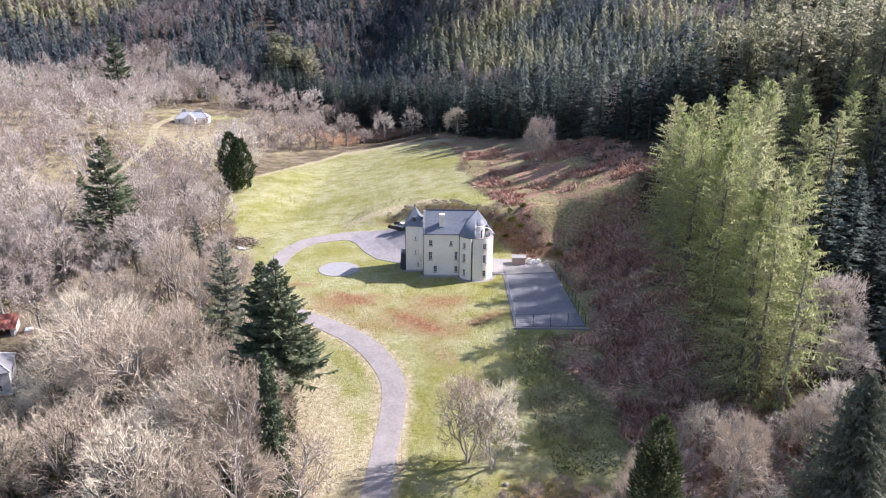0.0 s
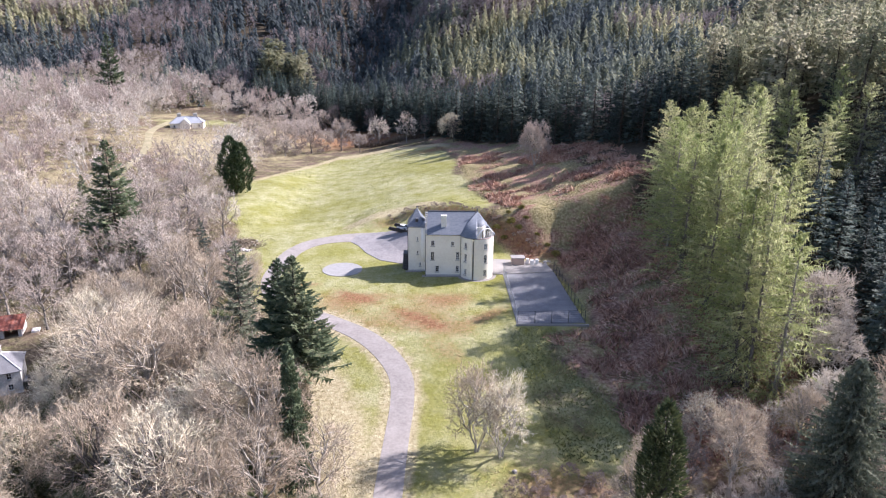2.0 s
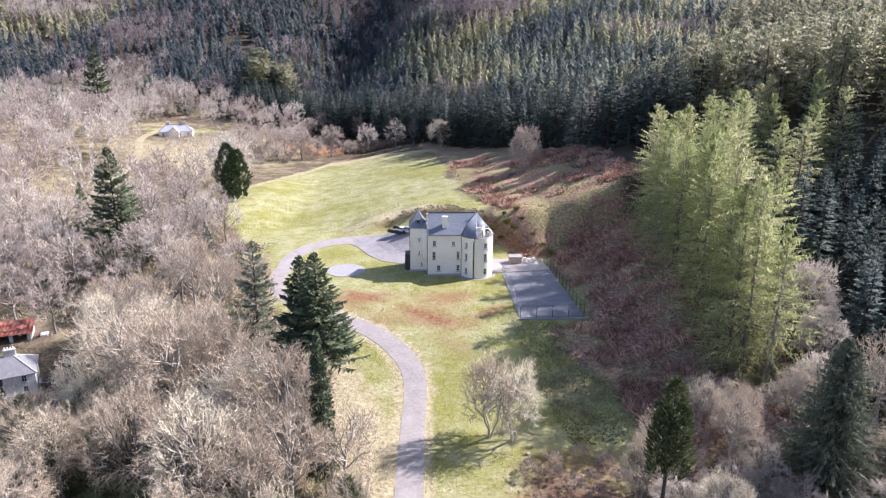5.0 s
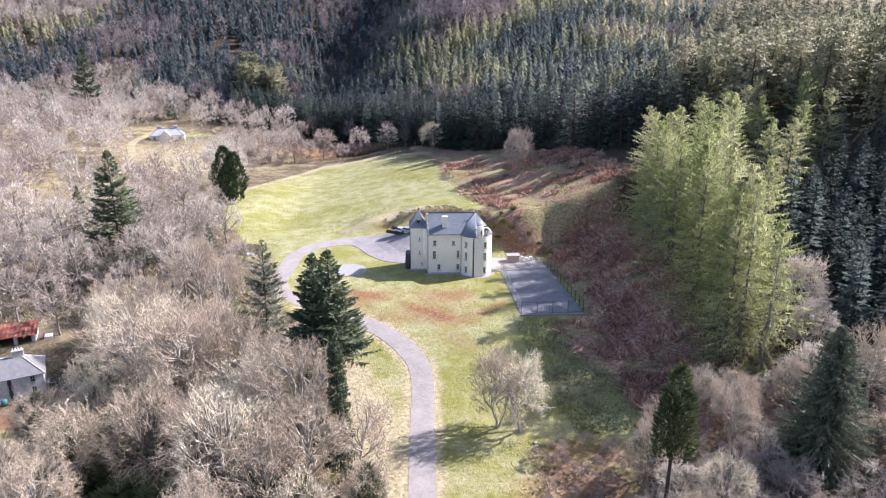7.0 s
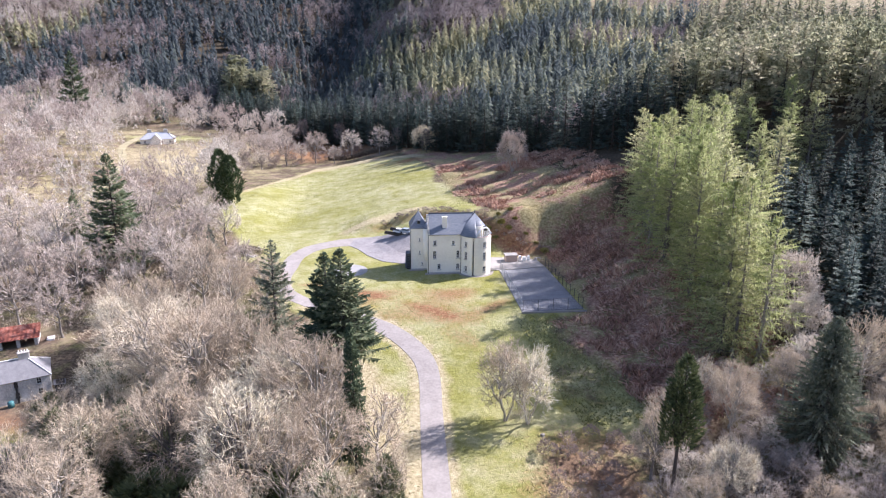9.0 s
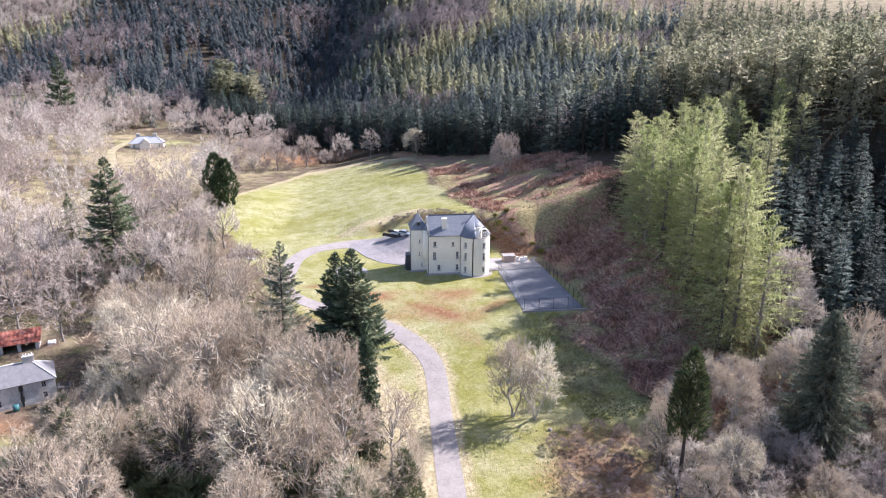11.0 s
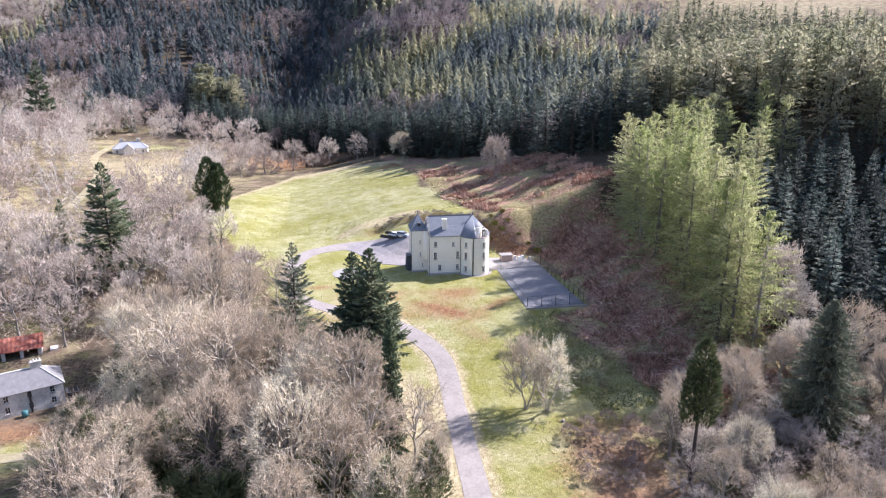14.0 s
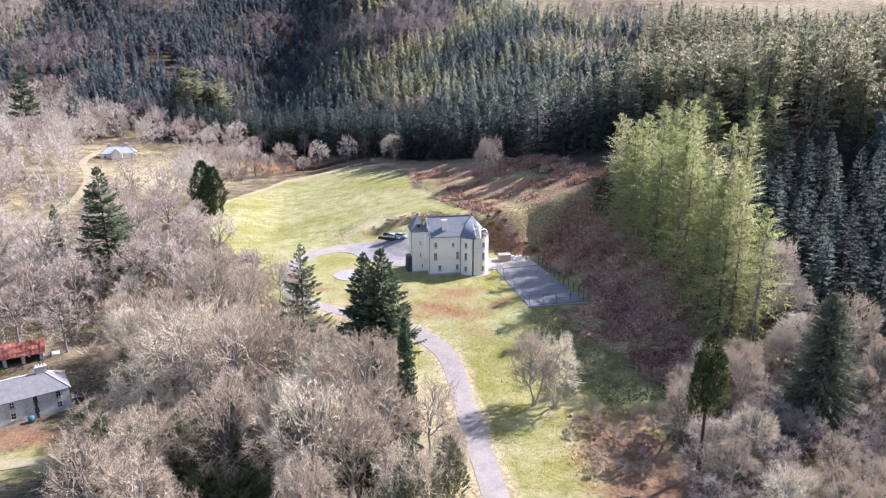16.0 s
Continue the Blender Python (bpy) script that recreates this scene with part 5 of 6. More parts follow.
def frame_box(geo, place, u0, u1, z0, z1, d0, d1):
    pts = [place(u, z, d) for d in (d0, d1) for u, z in ((u0, z0), (u1, z0), (u1, z1), (u0, z1))]
    geo.add(pts, [(0, 1, 2, 3), (7, 6, 5, 4), (0, 4, 5, 1), (1, 5, 6, 2), (2, 6, 7, 3), (3, 7, 4, 0)])


def window(owner, place, hole, cols=2, rows=3, sill=True):
    """A sash window set into a hole: the frame, each pane and a stone sill."""
    u0, u1, z0, z1 = hole
    w = 0.09
    iu0, iu1, iz0, iz1 = u0 + w, u1 - w, z0 + w, z1 - w
    us = np.linspace(iu0, iu1, cols + 1)
    zs = np.linspace(iz0, iz1, rows + 1)
    t = 0.025
    lights = [(us[i] + (t if i else 0), us[i + 1] - (t if i < cols - 1 else 0), zs[k] + (t if k else 0), zs[k + 1] - (t if k < rows - 1 else 0)) for i in range(cols) for k in range(rows)]
    g = Geo()
    wall_sheet(g, lambda u, z, d: place(u, z, d + 0.165), [u0, u1], z0, z1, lights, 0.085)
    bm = bmesh.new()
    bm.from_mesh(g.mesh("sash", white_paint))
    bmesh.ops.remove_doubles(bm, verts=bm.verts[:], dist=0.001)
    g = bpy.data.meshes.new("window")
    bm.to_mesh(g)
    bm.free()
    g.materials.append(white_paint)
    win = part("window", g, white_paint, owner, "white sash window")
    for i in range(cols):
        for k in range(rows):
            p = Geo()
            a, b = iu0 + (iu1 - iu0) * i / cols, iu0 + (iu1 - iu0) * (i + 1) / cols
            c, d = iz0 + (iz1 - iz0) * k / rows, iz0 + (iz1 - iz0) * (k + 1) / rows
            frame_box(p, place, a + 0.02, b - 0.02, c + 0.02, d - 0.02, 0.2, 0.212)
            part("pane", p, glass, win)
    if sill:
        s = Geo()
        frame_box(s, place, u0 - 0.12, u1 + 0.12, z0 - 0.16, z0, -0.10, 0.16)
        part("sill", s, stone_trim, win, "grey stone sill")
    return win


def hole_at(u, z, w, h):
    return (u - w / 2, u + w / 2, z - h / 2, z + h / 2)


house = thing("tower_house", "white harled tower house with blue slate roofs", "house")
BASE = -0.6
front = lambda u, z, d: (u, d, z)
front_holes = [hole_at(1.8, 8.05, 0.85, 1.35), hole_at(6.45, 7.98, 0.75, 1.1), hole_at(1.72, 4.95, 0.9, 1.95), hole_at(7.62, 5.0, 0.8, 1.95), hole_at(2.85, 1.75, 0.85, 1.45), hole_at(7.6, 1.75, 0.8, 1.5)]
g = Geo()
wall_sheet(g, front, [0, 2, 4, 6, 8.45], BASE, 10.4, front_holes, 0.6)
part("front_wall", g, render_white, house)
for h in front_holes:
    window(house, front, h, 2, 4 if h[3] - h[2] > 1.6 else 3)
back = lambda u, z, d: (u, 10 - d, z)
g = Geo()
back_holes = [hole_at(u, z, 0.9, 1.6) for u in (2.5, 6.5, 11.5) for z in (1.9, 5.0, 8.0)]
wall_sheet(g, back, [0, 14.85], BASE, 10.4, back_holes, 0.6)
part("back_wall", g, render_white, house)
for h in back_holes:
    window(house, back, h, 2, 3)
# crow-stepped gable towards the drive
g = Geo()
box(g, 0.0, 0.6, 0.605, 9.395, BASE, 10.4)
part("gable_wall", g, render_white, house, "white crow-stepped gable")
steps = 11
for i in range(steps):
    y0 = -0.1 + 5.1 * i / steps
    z0 = 10.404 if i == 0 else 10.5 + 4.1 * (i - 1) / steps
    g = Geo()
    box(g, -0.03, 0.52, y0, 10 - y0, z0, 10.5 + 4.1 * i / steps)
    part("crow_step", g, stone_trim, house, "weathered grey crow step")


def roof_slab(pts, thick=0.18):
    g = Geo()
    p = np.array(pts, float)
    nrm = np.cross(p[1] - p[0], p[2] - p[0])
    nrm = nrm / np.linalg.norm(nrm) * thick * (1 if nrm[2] < 0 else -1)
    n = len(p)
    g.add(np.vstack([p, p + nrm]), [tuple(range(n))])
    g.f.append(tuple(range(2 * n - 1, n - 1, -1)))
    g.f.extend([(i, i + n, (i + 1) % n + n, (i + 1) % n) for i in range(n)])
    return g


APEX = (12.25, 3.9, 14.75)
part("roof_front", roof_slab([(0.5, -0.28, 10.25), (9.0, -0.28, 10.25), (12.0, 4.95, 14.45), (0.5, 5.02, 14.5)]), slate, house, "blue-grey slate roof slope")
part("roof_back", roof_slab([(0.5, 5.02, 14.5), (12.35, 5.02, 14.5), (12.35, 10.3, 10.25), (0.5, 10.3, 10.25)]), slate, house, "blue-grey slate roof slope")
g = Geo()
bar(g, (0.5, 5.02, 14.55), (11.9, 5.0, 14.55), 0.13)
part("ridge", g, lead, house, "lead ridge roll")
g = Geo()
bar(g, (0.0, -0.36, 10.2), (8.5, -0.36, 10.2), 0.075)
part("gutter", g, iron, house, "dark rainwater gutter")
for x, y, z1 in ((0.1, -0.1, 10.2), (8.35, -0.12, 10.2), (-4.18, 3.12, 11.1)):
    g = Geo()
    bar(g, (x, y, 0), (x, y, z1), 0.065)
    part("downpipe", g, iron, house, "dark rainwater pipe")
# chimney
g = Geo()
box(g, 3.75, 4.95, 1.35, 2.25, 11.0, 14.15)
box(g, 3.68, 5.02, 1.28, 2.32, 14.15, 14.4)
chimney = part("chimney", g, render_white, house, "tall white chimney with a projecting cope")
for x in (4.05, 4.65):
    g = Geo()
    tube(g, [(x, 1.8, 14.4), (x, 1.8, 14.5), (x, 1.8, 14.55)], [0.15, 0.12, 0.14], 8, True)
    part("chimney_pot", g, stone_trim, chimney)
# rounded wing with its half-cone roof
CX, CY, R = 12.15, 0.9, 3.9


def drum(u, z, d):
    """u in degrees round the drum; past its ends the wall runs straight back."""
    a = radians(u)
    return (CX + (R - d) * math.cos(a), CY + (R - d) * math.sin(a), z)


def deg(w):
    return math.degrees(w / R)


drum_holes = []
for az in (-136, -61):
    for z, h in ((8.05, 1.4), (5.1, 1.95), (1.65, 1.5)):
        drum_holes.append((az - deg(0.42), az + deg(0.42), z - h / 2, z + h / 2))
g = Geo()
wall_sheet(g, drum, np.arange(-193, -104, 5), BASE, 10.3, [h for h in drum_holes if h[0] < -100], 0.55)
part("drum_wall", g, render_white, house, "rounded white wall of the wing")
g = Geo()
wall_sheet(g, drum, np.arange(-103, 43, 5), BASE, 9.95, [h for h in drum_holes if h[0] > -100], 0.55)
box(g, 14.3, 14.85, 3.4, 9.4, BASE, 10.3)
part("tower_wall", g, render_white, house, "rounded white stair tower wall")
for h in drum_holes:
    u0, u1, z0, z1 = h
    local = lambda u, z, d: drum(u / R * 180 / math.pi, z, d)
    window(house, local, (radians(u0) * R, radians(u1) * R, z0, z1), 2, 4 if z1 - z0 > 1.6 else 3)
g = Geo()
p = drum(-104, 0, -0.09)
bar(g, (p[0], p[1], 0), (p[0], p[1], 10.0), 0.07)
part("downpipe", g, iron, house, "dark rainwater pipe")
# the roof: whole over the left of the drum, cut back over the open balcony
def cone_piece(az0, az1, f0, f1, step=7):
    """Part of the half-cone between two turns and two heights (0 eaves, 1 apex)."""
    g = Geo()
    az = np.linspace(az0, az1, max(2, int(abs(az1 - az0) / step) + 1))
    rim = np.array([drum(a, 10.25, -0.28) for a in az])
    ap = np.array(APEX)
    lo, hi = rim + (ap - rim) * f0, rim + (ap - rim) * f1
    n = len(az)
    v = np.vstack([lo, hi, lo - [0, 0, 0.2], hi - [0, 0, 0.2]])
    f = []
    for i in range(n - 1):
        f += [(i, i + 1, n + i + 1, n + i), (2 * n + i, 3 * n + i, 3 * n + i + 1, 2 * n + i + 1), (i, 2 * n + i, 2 * n + i + 1, i + 1), (n + i, n + i + 1, 3 * n + i + 1, 3 * n + i)]
    f += [(0, n, 3 * n, 2 * n), (n - 1, 3 * n - 1, 4 * n - 1, 2 * n - 1)]
    g.add(v, f)
    return g


part("cone_roof", cone_piece(-193, -92, 0, 0.985), slate, house, "blue slate half-cone roof", True)
part("cone_roof", cone_piece(-92, -14, 0.40, 0.985), slate, house, "blue slate half-cone roof", True)
part("cone_roof", cone_piece(-14, 42, 0, 0.985), slate, house, "blue slate half-cone roof", True)
part("wing_roof", roof_slab([(12.35, 3.9, 14.7), (15.1, 3.2, 10.25), (15.1, 10.3, 10.25), (12.35, 6.0, 14.5)]), slate, house, "blue-grey slate roof slope")
balcony = Geo()
wall_sheet(balcony, lambda u, z, d: drum(u, z, d + 2.0), np.arange(-95, -8, 6), 9.3, 12.3, [(-60, -42, 9.4, 11.5)], 0.2)
part("balcony_wall", balcony, render_white, house, "white wall at the back of the balcony")
g = Geo()
g.add([drum(a, 9.42, 0.3) for a in np.arange(-103, 1, 6)] + [drum(a, 9.42, 3.0) for a in np.arange(-103, 1, 6)], [(i, i + 1, i + 19, i + 18) for i in range(17)])
part("balcony_floor", g, lead, house, "grey balcony floor")
g = Geo()
tube(g, [drum(a, 10.02, 0.1) for a in np.arange(-103, 1, 5)], [0.13] * 21, 6)
part("parapet_cope", g, pink_render, house, "red-brown parapet cope")
for a in np.arange(-88, -12, 9.4):
    g = Geo()
    p, q = drum(a, 10.0, 0.22), drum(a, 11.35 + 0.25 * math.sin((a + 92) / 78 * math.pi), 0.45)
    bar(g, p, q, 0.085, 0.07, 8)
    part("balcony_post", g, white_paint, house, "white balcony post")
g = Geo()
tube(g, [drum(a, 10.2 + 2.0 * math.sin((a + 96) / 86 * math.pi) ** 0.6, 0.12 + 1.3 * math.sin((a + 96) / 86 * math.pi) ** 0.6 * 0.5) for a in np.linspace(-96, -10, 19)], [0.16] * 19, 6, True)
part("balcony_arch", g, white_paint, house, "white arched edge over the balcony")
g = Geo()
tube(g, [APEX, (APEX[0], APEX[1], 15.0), (APEX[0], APEX[1], 15.15), (APEX[0], APEX[1], 15.6)], [0.14, 0.1, 0.16, 0.02], 8, True)
part("finial", g, lead, house, "lead finial")
# square stair tower with a pyramid roof
tower_front = lambda u, z, d: (u, 3.2 + d, z)
tower_left = lambda u, z, d: (-4.1 + d, u, z)
t_holes = [hole_at(-1.85, 8.1, 0.4, 0.9), hole_at(-1.85, 4.7, 0.4, 0.9), hole_at(-1.25, 1.75, 0.4, 0.9)]
g = Geo()
wall_sheet(g, tower_front, [-4.1, -2, 0.0], BASE, 11.2, t_holes, 0.5)
part("tower_wall", g, render_white, house, "white wall of the square stair tower")
g = Geo()
l_holes = [hole_at(6.2, 8.0, 0.6, 1.2), hole_at(6.2, 5.2, 0.6, 1.2)]
wall_sheet(g, tower_left, [3.705, 9.4], BASE, 11.2, l_holes, 0.5)
part("tower_wall", g, render_white, house, "white wall of the square stair tower")
g = Geo()
box(g, -3.6, 0.0, 8.9, 9.39, BASE, 11.2)
part("tower_wall", g, render_white, house, "white wall of the square stair tower")
for h in t_holes:
    window(house, tower_front, h, 1, 2)
for h in l_holes:
    window(house, tower_left, h, 1, 3)
TA = (-2.06, 6.3, 15.0)
corners = [(-4.4, 2.92, 11.1), (0.15, 2.92, 11.1), (0.15, 9.68, 11.1), (-4.4, 9.68, 11.1)]
for i in range(4):
    part("pyramid_roof", roof_slab([corners[i], corners[(i + 1) % 4], TA]), slate, house, "blue slate pyramid roof slope")
g = Geo()
tube(g, [TA, (-2.06, 6.3, 15.3), (-2.06, 6.3, 15.7)], [0.12, 0.14, 0.02], 8, True)
part("finial", g, lead, house, "lead finial")
g = Geo()
box(g, -2.45, -1.65, 3.75, 4.7, 12.1, 13.0)
dormer = part("dormer", g, lead, house, "small roof dormer")
g = Geo()
box(g, -2.32, -1.78, 3.70, 3.748, 12.25, 12.85)
part("pane", g, glass, dormer)
# corbelled turret in the angle between tower and gable
g = Geo()
tube(g, [(-0.1, 2.75, 2.6), (-0.1, 2.75, 3.3), (-0.1, 2.75, 3.8), (-0.1, 2.75, 11.3)], [0.25, 0.6, 0.95, 0.95], 16, True)
part("corbelled_turret", g, render_white, house, "slim corbelled white turret", True)
g = Geo()
tube(g, [(-0.1, 2.75, 11.28), (-0.1, 2.75, 11.35), (-0.1, 2.75, 12.9)], [1.12, 1.12, 0.03], 16, True)
part("turret_roof", g, slate, house, "slate cone on the turret", True)
# slatted lean-to at the tower's side
g = Geo()
box(g, -5.2, -4.12, 4.0, 6.6, BASE, 3.9)
porch = part("porch", g, timber, house, "dark slatted timber lean-to")
for i in range(9):
    g = Geo()
    box(g, -5.32 - 0.03 * (8 - i), -4.12, 3.86, 6.7, 0.35 + 0.45 * i, 0.62 + 0.45 * i)
    part("slat", g, lead, porch)
g = Geo()
box(g, -4.25, 0.0, 3.02, 3.19, BASE, 0.35)
box(g, -0.1, 8.4, -0.12, -0.005, BASE, 0.35)
part("plinth", g, stone_trim, house, "grey plinth course")

# ---- court fence and yard ----
corners = [(18.75, 1.0), (18.85, -26.9), (32.4, -26.1), (31.1, 3.0)]
fence = thing("court_fence", "tall wire-mesh fence on steel posts round the court", "fence")
for (ax, ay), (bx, by) in zip(corners[:-1], corners[1:]):
    n = max(3, int(math.hypot(bx - ax, by - ay) / 2.9))
    for i in range(n + 1):
        if i == n and (bx, by) != corners[-1]:
            continue
        x, y = ax + (bx - ax) * i / n, ay + (by - ay) * i / n
        g = Geo()
        bar(g, (x, y, -0.3), (x, y, 2.7), 0.055)
        part("post", g, galvanised if ax < 20 and bx < 20 else iron, fence)
    g = Geo()
    for k in range(7):
        z = 0.1 + 0.42 * k
        bar(g, (ax, ay, z), (bx, by, z), 0.012 if 0 < k < 6 else 0.025, None, 4)
    m = int(math.hypot(bx - ax, by - ay) / 0.35)
    for i in range(m):
        x, y = ax + (bx - ax) * i / m, ay + (by - ay) * i / m
        bar(g, (x, y, 0.1), (x, y, 2.62), 0.007, None, 3)
    part("mesh_panel", g, galvanised if ax < 20 and bx < 20 else iron, fence, "thin wire mesh")
g = Geo()
box(g, 18.5, 33.0, -27.45, -27.1, -1.6, 0.14)
thing("court_kerb", "pale concrete kerb along the court's lower edge", "kerb", kind="structure", data=g.mesh("court_kerb", concrete))
g = Geo()
box(g, 21.5, 24.6, 8.0, 10.2, -0.3, 1.7)
shed = thing("yard_store", "low pinkish block store in the yard", "store", data=g.mesh("yard_store", pink_render))
g = Geo()
box(g, 21.3, 24.8, 7.8, 10.4, 1.7, 1.85)
part("lid", g, concrete, shed, "flat concrete lid")
for x, y, w in ((26.6, 8.6, 0.8), (27.9, 9.2, 0.7), (25.6, 9.4, 0.65)):
    g = Geo()
    box(g, x - w / 2, x + w / 2, y - w / 2, y + w / 2, 0.02, 1.15)
    sack = thing("builders_bag", "white builder's bag of stone on the yard", "bag", data=g.mesh("builders_bag", white_paint), group="bags in the yard")


def boulder(x, y, size, seed, label="pale weathered boulder on the grass", group=""):
    rng = np.random.default_rng(seed)
    bm = bmesh.new()
    bmesh.ops.create_icosphere(bm, subdivisions=2, radius=size)
    k = rng.random(3) * 6
    for v in bm.verts:
        c = v.co.normalized()
        v.co *= 0.8 + 0.18 * math.sin(c.x * 3 + k[0]) + 0.14 * math.sin(c.y * 4 + k[1]) + 0.1 * math.sin(c.z * 5 + k[2])
        v.co.z *= 0.7
    m2 = bpy.data.meshes.new("boulder")
    bm.to_mesh(m2)
    bm.free()
    m2.materials.append(boulder_stone)
    return thing("boulder", label, "boulder", pose(x, y, zg(x, y) + size * 0.2, 0, 0, seed * 40), group, data=m2)


boulder(12.0, 29.5, 0.9, 1)
boulder(14.0, -66.2, 0.5, 2)
for i in range(14):
    a = RNG.random(3)
    boulder(24.5 + 7 * a[0], 8.5 + 3.5 * a[1], 0.3 + 0.35 * a[2], 10 + i, "grey stone in a heap beside the yard", "stones by the yard")
for i in range(26):
    a = RNG.random(3)
    boulder(-54 + 8 * a[0], 17 + 10 * a[1], 0.35 + 0.45 * a[2], 40 + i, "dumped grey stone at the field's corner", "dumped stones")

heap = Geo()
rng = np.random.default_rng(91)
n = 1500
c = rng.normal(size=(n, 2)) * [2.6, 2.3] + [-50.0, 22.5]
hgt = 1.7 * np.exp(-(((c[:, 0] + 50.0) / 3.6) ** 2 + ((c[:, 1] - 22.5) / 3.4) ** 2)) * rng.random(n)
a = np.column_stack([c, ground_z(c[:, 0], c[:, 1]) + hgt - 0.1])
blades(heap, a, a + rng.normal(size=(n, 3)) * [0.9, 0.9, 0.35] + [0, 0, 0.2], 0.22, rng)
thing("brush_heap", "heap of cut brushwood and stones at the field's corner", "brushwood", kind="stuff", data=heap.mesh("brush_heap", brushwood))

# sleepers and parked cars on the forecourt
for i, (x, y) in enumerate(((-7.0, 27.2), (-5.4, 28.4))):
    g = Geo()
    box(g, -4.6, 4.6, -0.28, 0.28, 0, 0.55)
    box(g, -4.3, 4.3, -0.24, 0.24, 0.555, 0.9)
    thing("timber_baulk", "long dark timber baulk lying on the gravel", "timber", pose(x, y, zg(x, y) + 0.1, 0, 0, -38), "timber baulks", data=g.mesh("timber_baulk", timber))


def car(x, y, turn, paint, label):
    root = thing("car", label, "car", pose(x, y, zg(x, y) + 0.16, 0, 0, turn), "parked cars")
    g = Geo()
    prof = [(-2.1, 0.35), (-2.1, 0.85), (-1.2, 0.98), (2.0, 0.92), (2.15, 0.6), (2.15, 0.35)]
    n = len(prof)
    g.add([(a, s, z) for s in (-0.86, 0.86) for a, z in prof], [tuple(range(n))[::-1], tuple(range(n, 2 * n))] + [(i, (i + 1) % n, (i + 1) % n + n, i + n) for i in range(n)])
    part("body", g, paint, root)
    g = Geo()
    prof = [(-1.25, 0.97), (-0.55, 1.45), (1.2, 1.48), (1.95, 0.93)]
    g.add([(a, s * (0.8 if z < 1.2 else 0.66), z) for s in (-1, 1) for a, z in prof], [(3, 2, 1, 0), (4, 5, 6, 7), (0, 1, 5, 4), (1, 2, 6, 5), (2, 3, 7, 6), (3, 0, 4, 7)])
    part("cabin", g, glass, root, "dark glazed cabin")
    g = Geo()
    box(g, -0.5, 1.15, -0.66, 0.66, 1.465, 1.5)
    part("roof_panel", g, paint, root)
    for a in (-1.35, 1.35):
        for s in (-0.86, 0.68):
            g = Geo()
            tube(g, [(a, s, 0.32), (a, s + 0.18, 0.32)], [0.32, 0.32], 14, True)
            part("wheel", g, rubber, root)


car(-6.2, 28.0, 140, car_white, "white car parked behind the timber baulks")
car(-4.4, 25.4, 145, car_blue, "silver-blue car parked behind the timber baulks")

shrub_kit = kit("gorse", dense_evergreen(77, 2.2, 1.7, ((0, 0, 1.0), (1.2, 0.5, 0.8), (-0.9, 0.6, 0.7)), 420, 0.55), bark, gorse_leaf)
for i, (x, y) in enumerate(((20.5, 19.5), (22.5, 21), (24.5, 19.8), (26.5, 21.5), (21.8, 23.2), (29, 18.5), (31.5, 16.5), (25.5, 24), (33.5, 13), (18.8, 21.2))):
    plant("gorse_bush", shrub_kit, x, y, 0.3 + 0.35 * RNG.random(), i, "olive-yellow gorse bush on the bank", "bush", "gorse on the bank")

# ---- stone lodge, barn and cottage ----


def hipped_house(name, label, m, length, depth, eave, rise, walls, cols, storeys, group="", hip_paint=None, cover=None):
    """A plain house: four walls with sash windows, and a hipped slate roof. Its front looks along its own -y, its right end is at x = 0."""
    root = thing(name, label, "house", m, group)
    fr = lambda u, z, d: (u, d, z)
    holes = []
    for k in range(cols):
        u = -length * (k + 0.5) / cols
        for s in range(storeys):
            holes.append(hole_at(u, 1.25 + 2.35 * s, 0.95, 1.35))
    g = Geo()
    wall_sheet(g, fr, [-length, 0], -1.2, eave, holes, 0.55)
    part("front_wall", g, walls, root)
    for h in holes:
        window(root, fr, h, 2, 2)
    end = lambda u, z, d: (-d, u, z)
    eh = [hole_at(depth * 0.5, 1.25 + 2.35 * s, 0.9, 1.3) for s in range(storeys)]
    g = Geo()
    wall_sheet(g, end, [0.555, depth], -1.2, eave, eh, 0.55)
    part("end_wall", g, walls, root)
    for h in eh:
        window(root, end, h, 2, 2)
    g = Geo()
    box(g, -length, -0.56, depth - 0.55, depth, -1.2, eave)
    box(g, -length, -length + 0.55, 0.56, depth - 0.56, -1.2, eave)
    part("back_wall", g, walls, root)
    o, h = 0.35, depth / 2
    a, b, c, d = (-length - o, -o, eave - 0.1), (o, -o, eave - 0.1), (o, depth + o, eave - 0.1), (-length - o, depth + o, eave - 0.1)
    e, f = (-length + h * 0.9, h, eave + rise), (-h * 0.9, h, eave + rise)
    for pts in ((a, b, f, e), (b, c, f), (c, d, e, f), (d, a, e)):
        part("roof", roof_slab(pts, 0.15), cover or lodge_slate, root, "pale grey slate roof slope")
    for p, q in ((b, f), (c, f), (e, f), (a, e)):
        g = Geo()
        bar(g, np.array(p) + [0, 0, 0.08], np.array(q) + [0, 0, 0.08], 0.11)
        part("hip", g, hip_paint or white_paint, root, "hip roll of the roof")
    for x in (-h * 0.9 - 0.4, -length + h * 0.9 + 0.6):
        g = Geo()
        box(g, x - 1.0, x + 1.0, h - 0.35, h + 0.35, eave + rise - 0.6, eave + rise + 1.1)
        box(g, x - 1.1, x + 1.1, h - 0.45, h + 0.45, eave + rise + 1.1, eave + rise + 1.28)
        st = part("chimney", g, stone_trim, root, "pale stone chimney stack")
        for k in range(4):
            g = Geo()
            xx = x - 0.75 + 0.5 * k
            tube(g, [(xx, h, eave + rise + 1.28), (xx, h, eave + rise + 1.75)], [0.13, 0.11], 8, True)
            part("chimney_pot", g, white_paint, st)
    return root


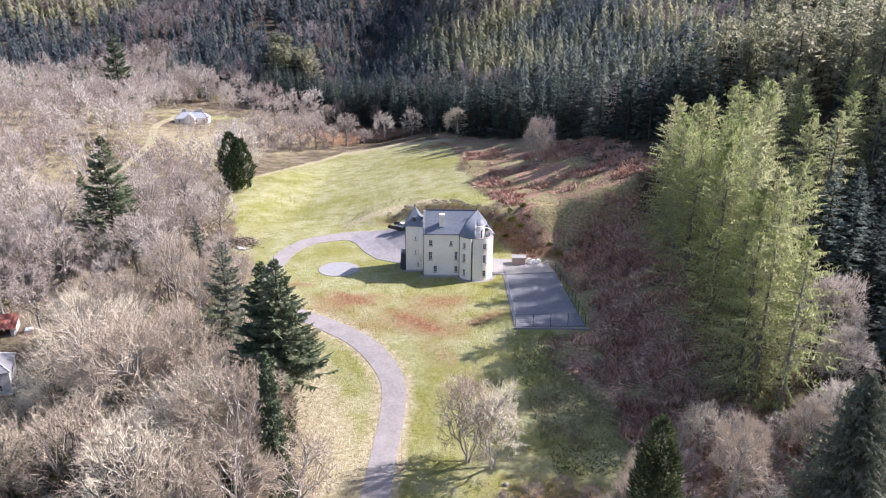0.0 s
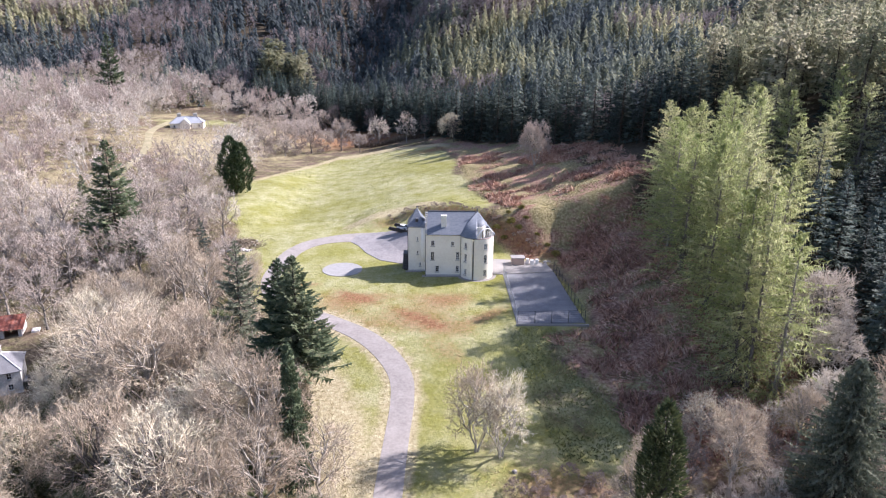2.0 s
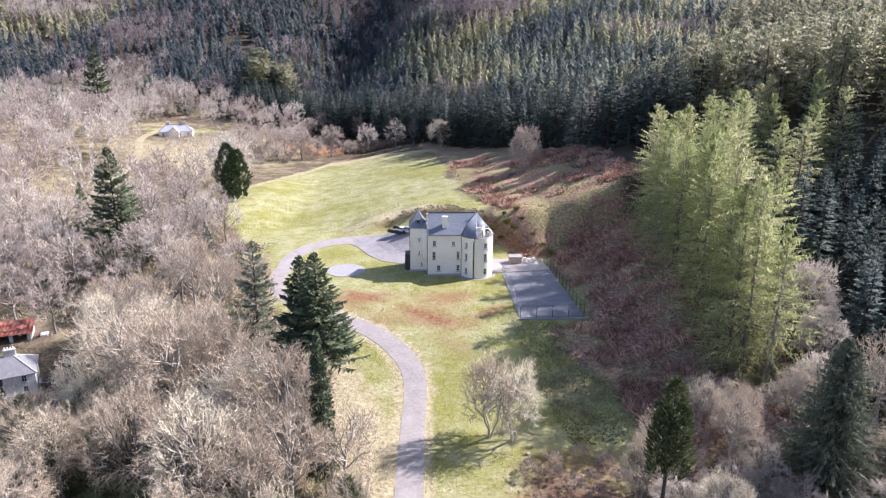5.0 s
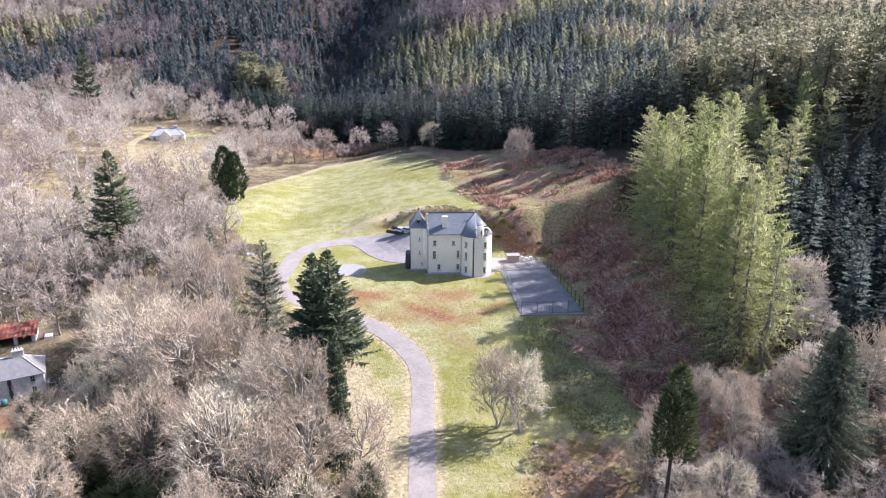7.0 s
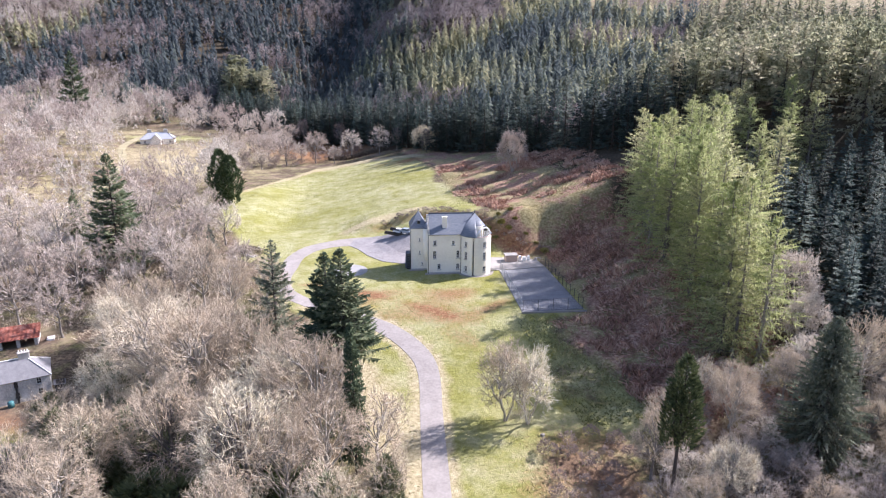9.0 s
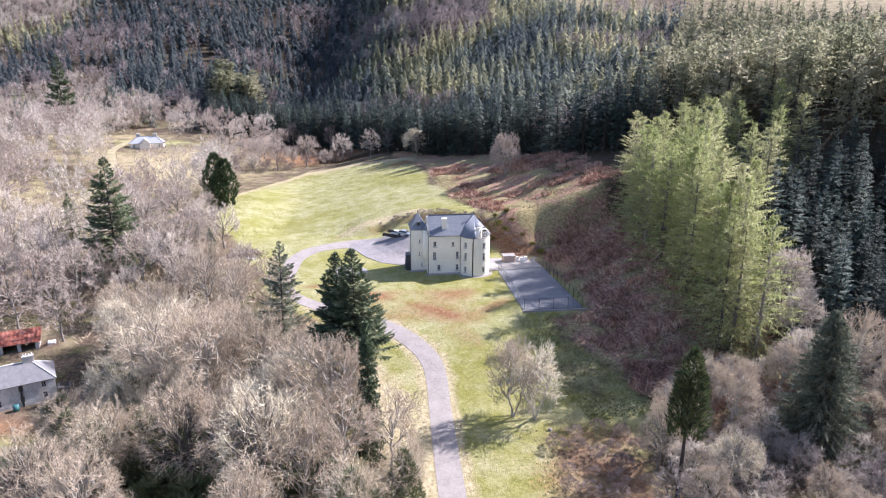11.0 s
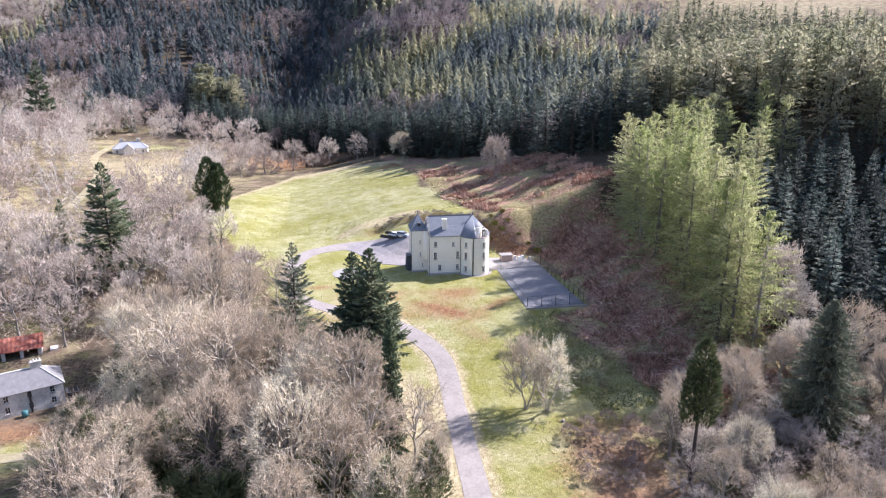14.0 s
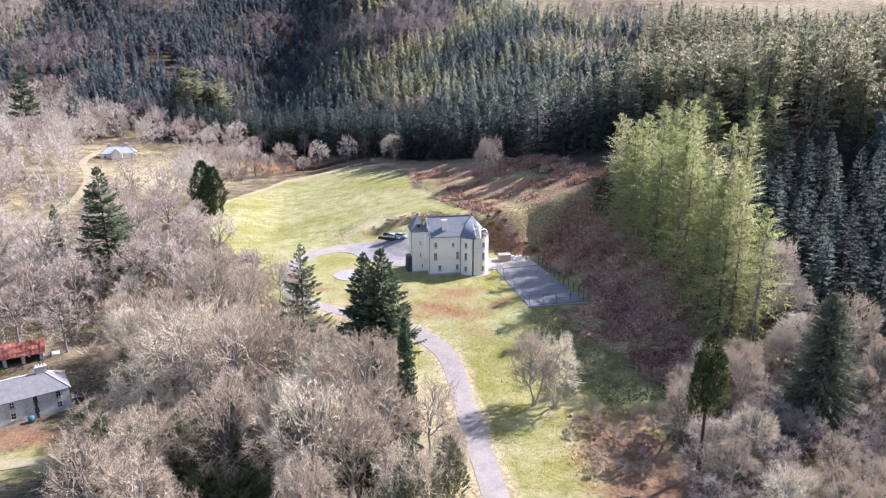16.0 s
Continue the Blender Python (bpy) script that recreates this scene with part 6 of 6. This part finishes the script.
lodge_slate = shader("pale_slate", [(0.125, 0.125, 0.132), (0.185, 0.185, 0.192), (0.25, 0.248, 0.25)], 1.2, 0.7, 0.01, 6)
lodge = hipped_house("stone_lodge", "grey stone lodge with a hipped slate roof", pose(-79.8, -29.2, -14.2, 0, 0, 26), 24, 8.0, 4.7, 2.9, rubble_stone, 6, 2)
g = Geo()
box(g, -6.2, -5.8, -0.12, 0.0, -0.3, 4.6)
part("downpipe", g, iron, lodge, "dark rainwater pipe")
g = Geo()
tube(g, [(-7.3, -1.2, -0.3), (-7.3, -1.2, 0.9), (-7.3, -1.2, 1.05)], [0.55, 0.6, 0.3], 14, True)
thing("water_butt", "teal plastic water butt beside the lodge wall", "water butt", lodge.matrix_world.copy(), data=g.mesh("water_butt", water_tank, True))
g = Geo()
box(g, 0.5, 2.4, 0.4, 2.6, -0.5, 1.9)
lean = thing("garden_shed", "small dark garden shed beside the lodge", "shed", lodge.matrix_world.copy(), data=g.mesh("garden_shed", timber))
part("roof", roof_slab([(0.3, 0.2, 1.95), (2.6, 0.2, 1.7), (2.6, 2.8, 1.7), (0.3, 2.8, 1.95)], 0.1), lodge_slate, lean)

barn = thing("open_barn", "open-fronted stone barn with a rusty red sheet roof", "barn", pose(-92.8, -8.2, -13.4, 0, 0, 20))
for i in range(6):
    g = Geo()
    box(g, -3.6 * i - 0.35, -3.6 * i + 0.35, 0, 0.7, -0.8, 2.95)
    part("pillar", g, rubble_stone, barn, "stone pillar")
g = Geo()
box(g, -18.4, 0.4, 4.7, 5.2, -0.8, 4.2)
box(g, -0.1, 0.4, 0.75, 4.65, -0.8, 3.0)
box(g, -18.4, -17.9, 0.75, 4.65, -0.8, 3.0)
part("back_wall", g, rubble_stone, barn)
g = Geo()
n = 90
xs = np.linspace(-18.9, 0.9, n)
wave = 0.035 * np.sin(np.arange(n) * math.pi / 2)
for (y0, z0), (y1, z1) in (((-0.4, 3.0), (5.4, 4.5)),):
    v = np.vstack([np.column_stack([xs, np.full(n, y0), z0 + wave]), np.column_stack([xs, np.full(n, y1), z1 + wave]),
                   np.column_stack([xs, np.full(n, y0), z0 + wave - 0.05]), np.column_stack([xs, np.full(n, y1), z1 + wave - 0.05])])
    g.add(v, [q for i in range(n - 1) for q in ((i, i + 1, n + i + 1, n + i), (2 * n + i + 1, 2 * n + i, 3 * n + i, 3 * n + i + 1), (i, 2 * n + i, 2 * n + i + 1, i + 1))])
part("roof", g, rusty_roof, barn, "rusty red corrugated roof")
g = Geo()
box(g, 2.0, 3.6, 1.0, 3.0, 0.4, 1.5)
trailer = thing("trailer", "small white trailer beside the barn", "trailer", barn.matrix_world.copy(), data=g.mesh("trailer", white_paint))
for y in (0.85, 2.97):
    g = Geo()
    tube(g, [(2.8, y, 0.15), (2.8, y + 0.18, 0.15)], [0.35, 0.35], 12, True)
    part("wheel", g, rubber, trailer)
wall = Geo()
for i in range(22):
    x, y = -74.5 + 0.12 * i, -30 + 1.35 * i
    z = zg(x, y)
    box(wall, x - 0.3, x + 0.3, y - 0.7, y + 0.7, z - 0.5, z + 0.9)
thing("garden_wall", "dark dry-stone wall climbing behind the lodge", "wall", kind="structure", data=wall.mesh("garden_wall", dark_stone))

cottage_slate = shader("blue_grey_slate", [(0.26, 0.28, 0.31), (0.35, 0.37, 0.40), (0.45, 0.465, 0.49)], 1.2, 0.6, 0.01, 6)
cot = hipped_house("cottage", "white cottage with a pale slate roof", pose(-124.5, 214.5, zg(-132, 218) + 0.1, 0, 0, 12), 17, 8.5, 2.8, 3.2, render_white, 4, 1, hip_paint=lead, cover=cottage_slate)
g = Geo()
box(g, -11.5, -6.5, -3.0, -0.01, -1.0, 2.8)
part("porch_wing", g, render_white, cot, "white gabled wing")
g = Geo()
g.add([(-11.5, -3.0, 2.8), (-6.5, -3.0, 2.8), (-9.0, -3.0, 5.3), (-11.5, 0.6, 2.8), (-6.5, 0.6, 2.8), (-9.0, 3.4, 5.3)], [(0, 1, 2), (3, 5, 4), (0, 3, 4, 1)])
part("wing_gable", g, render_white, cot)
part("roof", roof_slab([(-11.8, -3.3, 2.6), (-9.0, -3.3, 5.45), (-9.0, 4.0, 5.45), (-11.8, 0.6, 2.6)], 0.12), cottage_slate, cot, "pale grey slate roof slope")
part("roof", roof_slab([(-6.2, -3.3, 2.6), (-9.0, -3.3, 5.45), (-9.0, 4.0, 5.45), (-6.2, 0.6, 2.6)], 0.12), cottage_slate, cot, "pale grey slate roof slope")
wing = lambda u, z, d: (u, -3.1 + d, z)
window(cot, wing, (-9.8, -8.2, 0.3, 2.2), 2, 2)
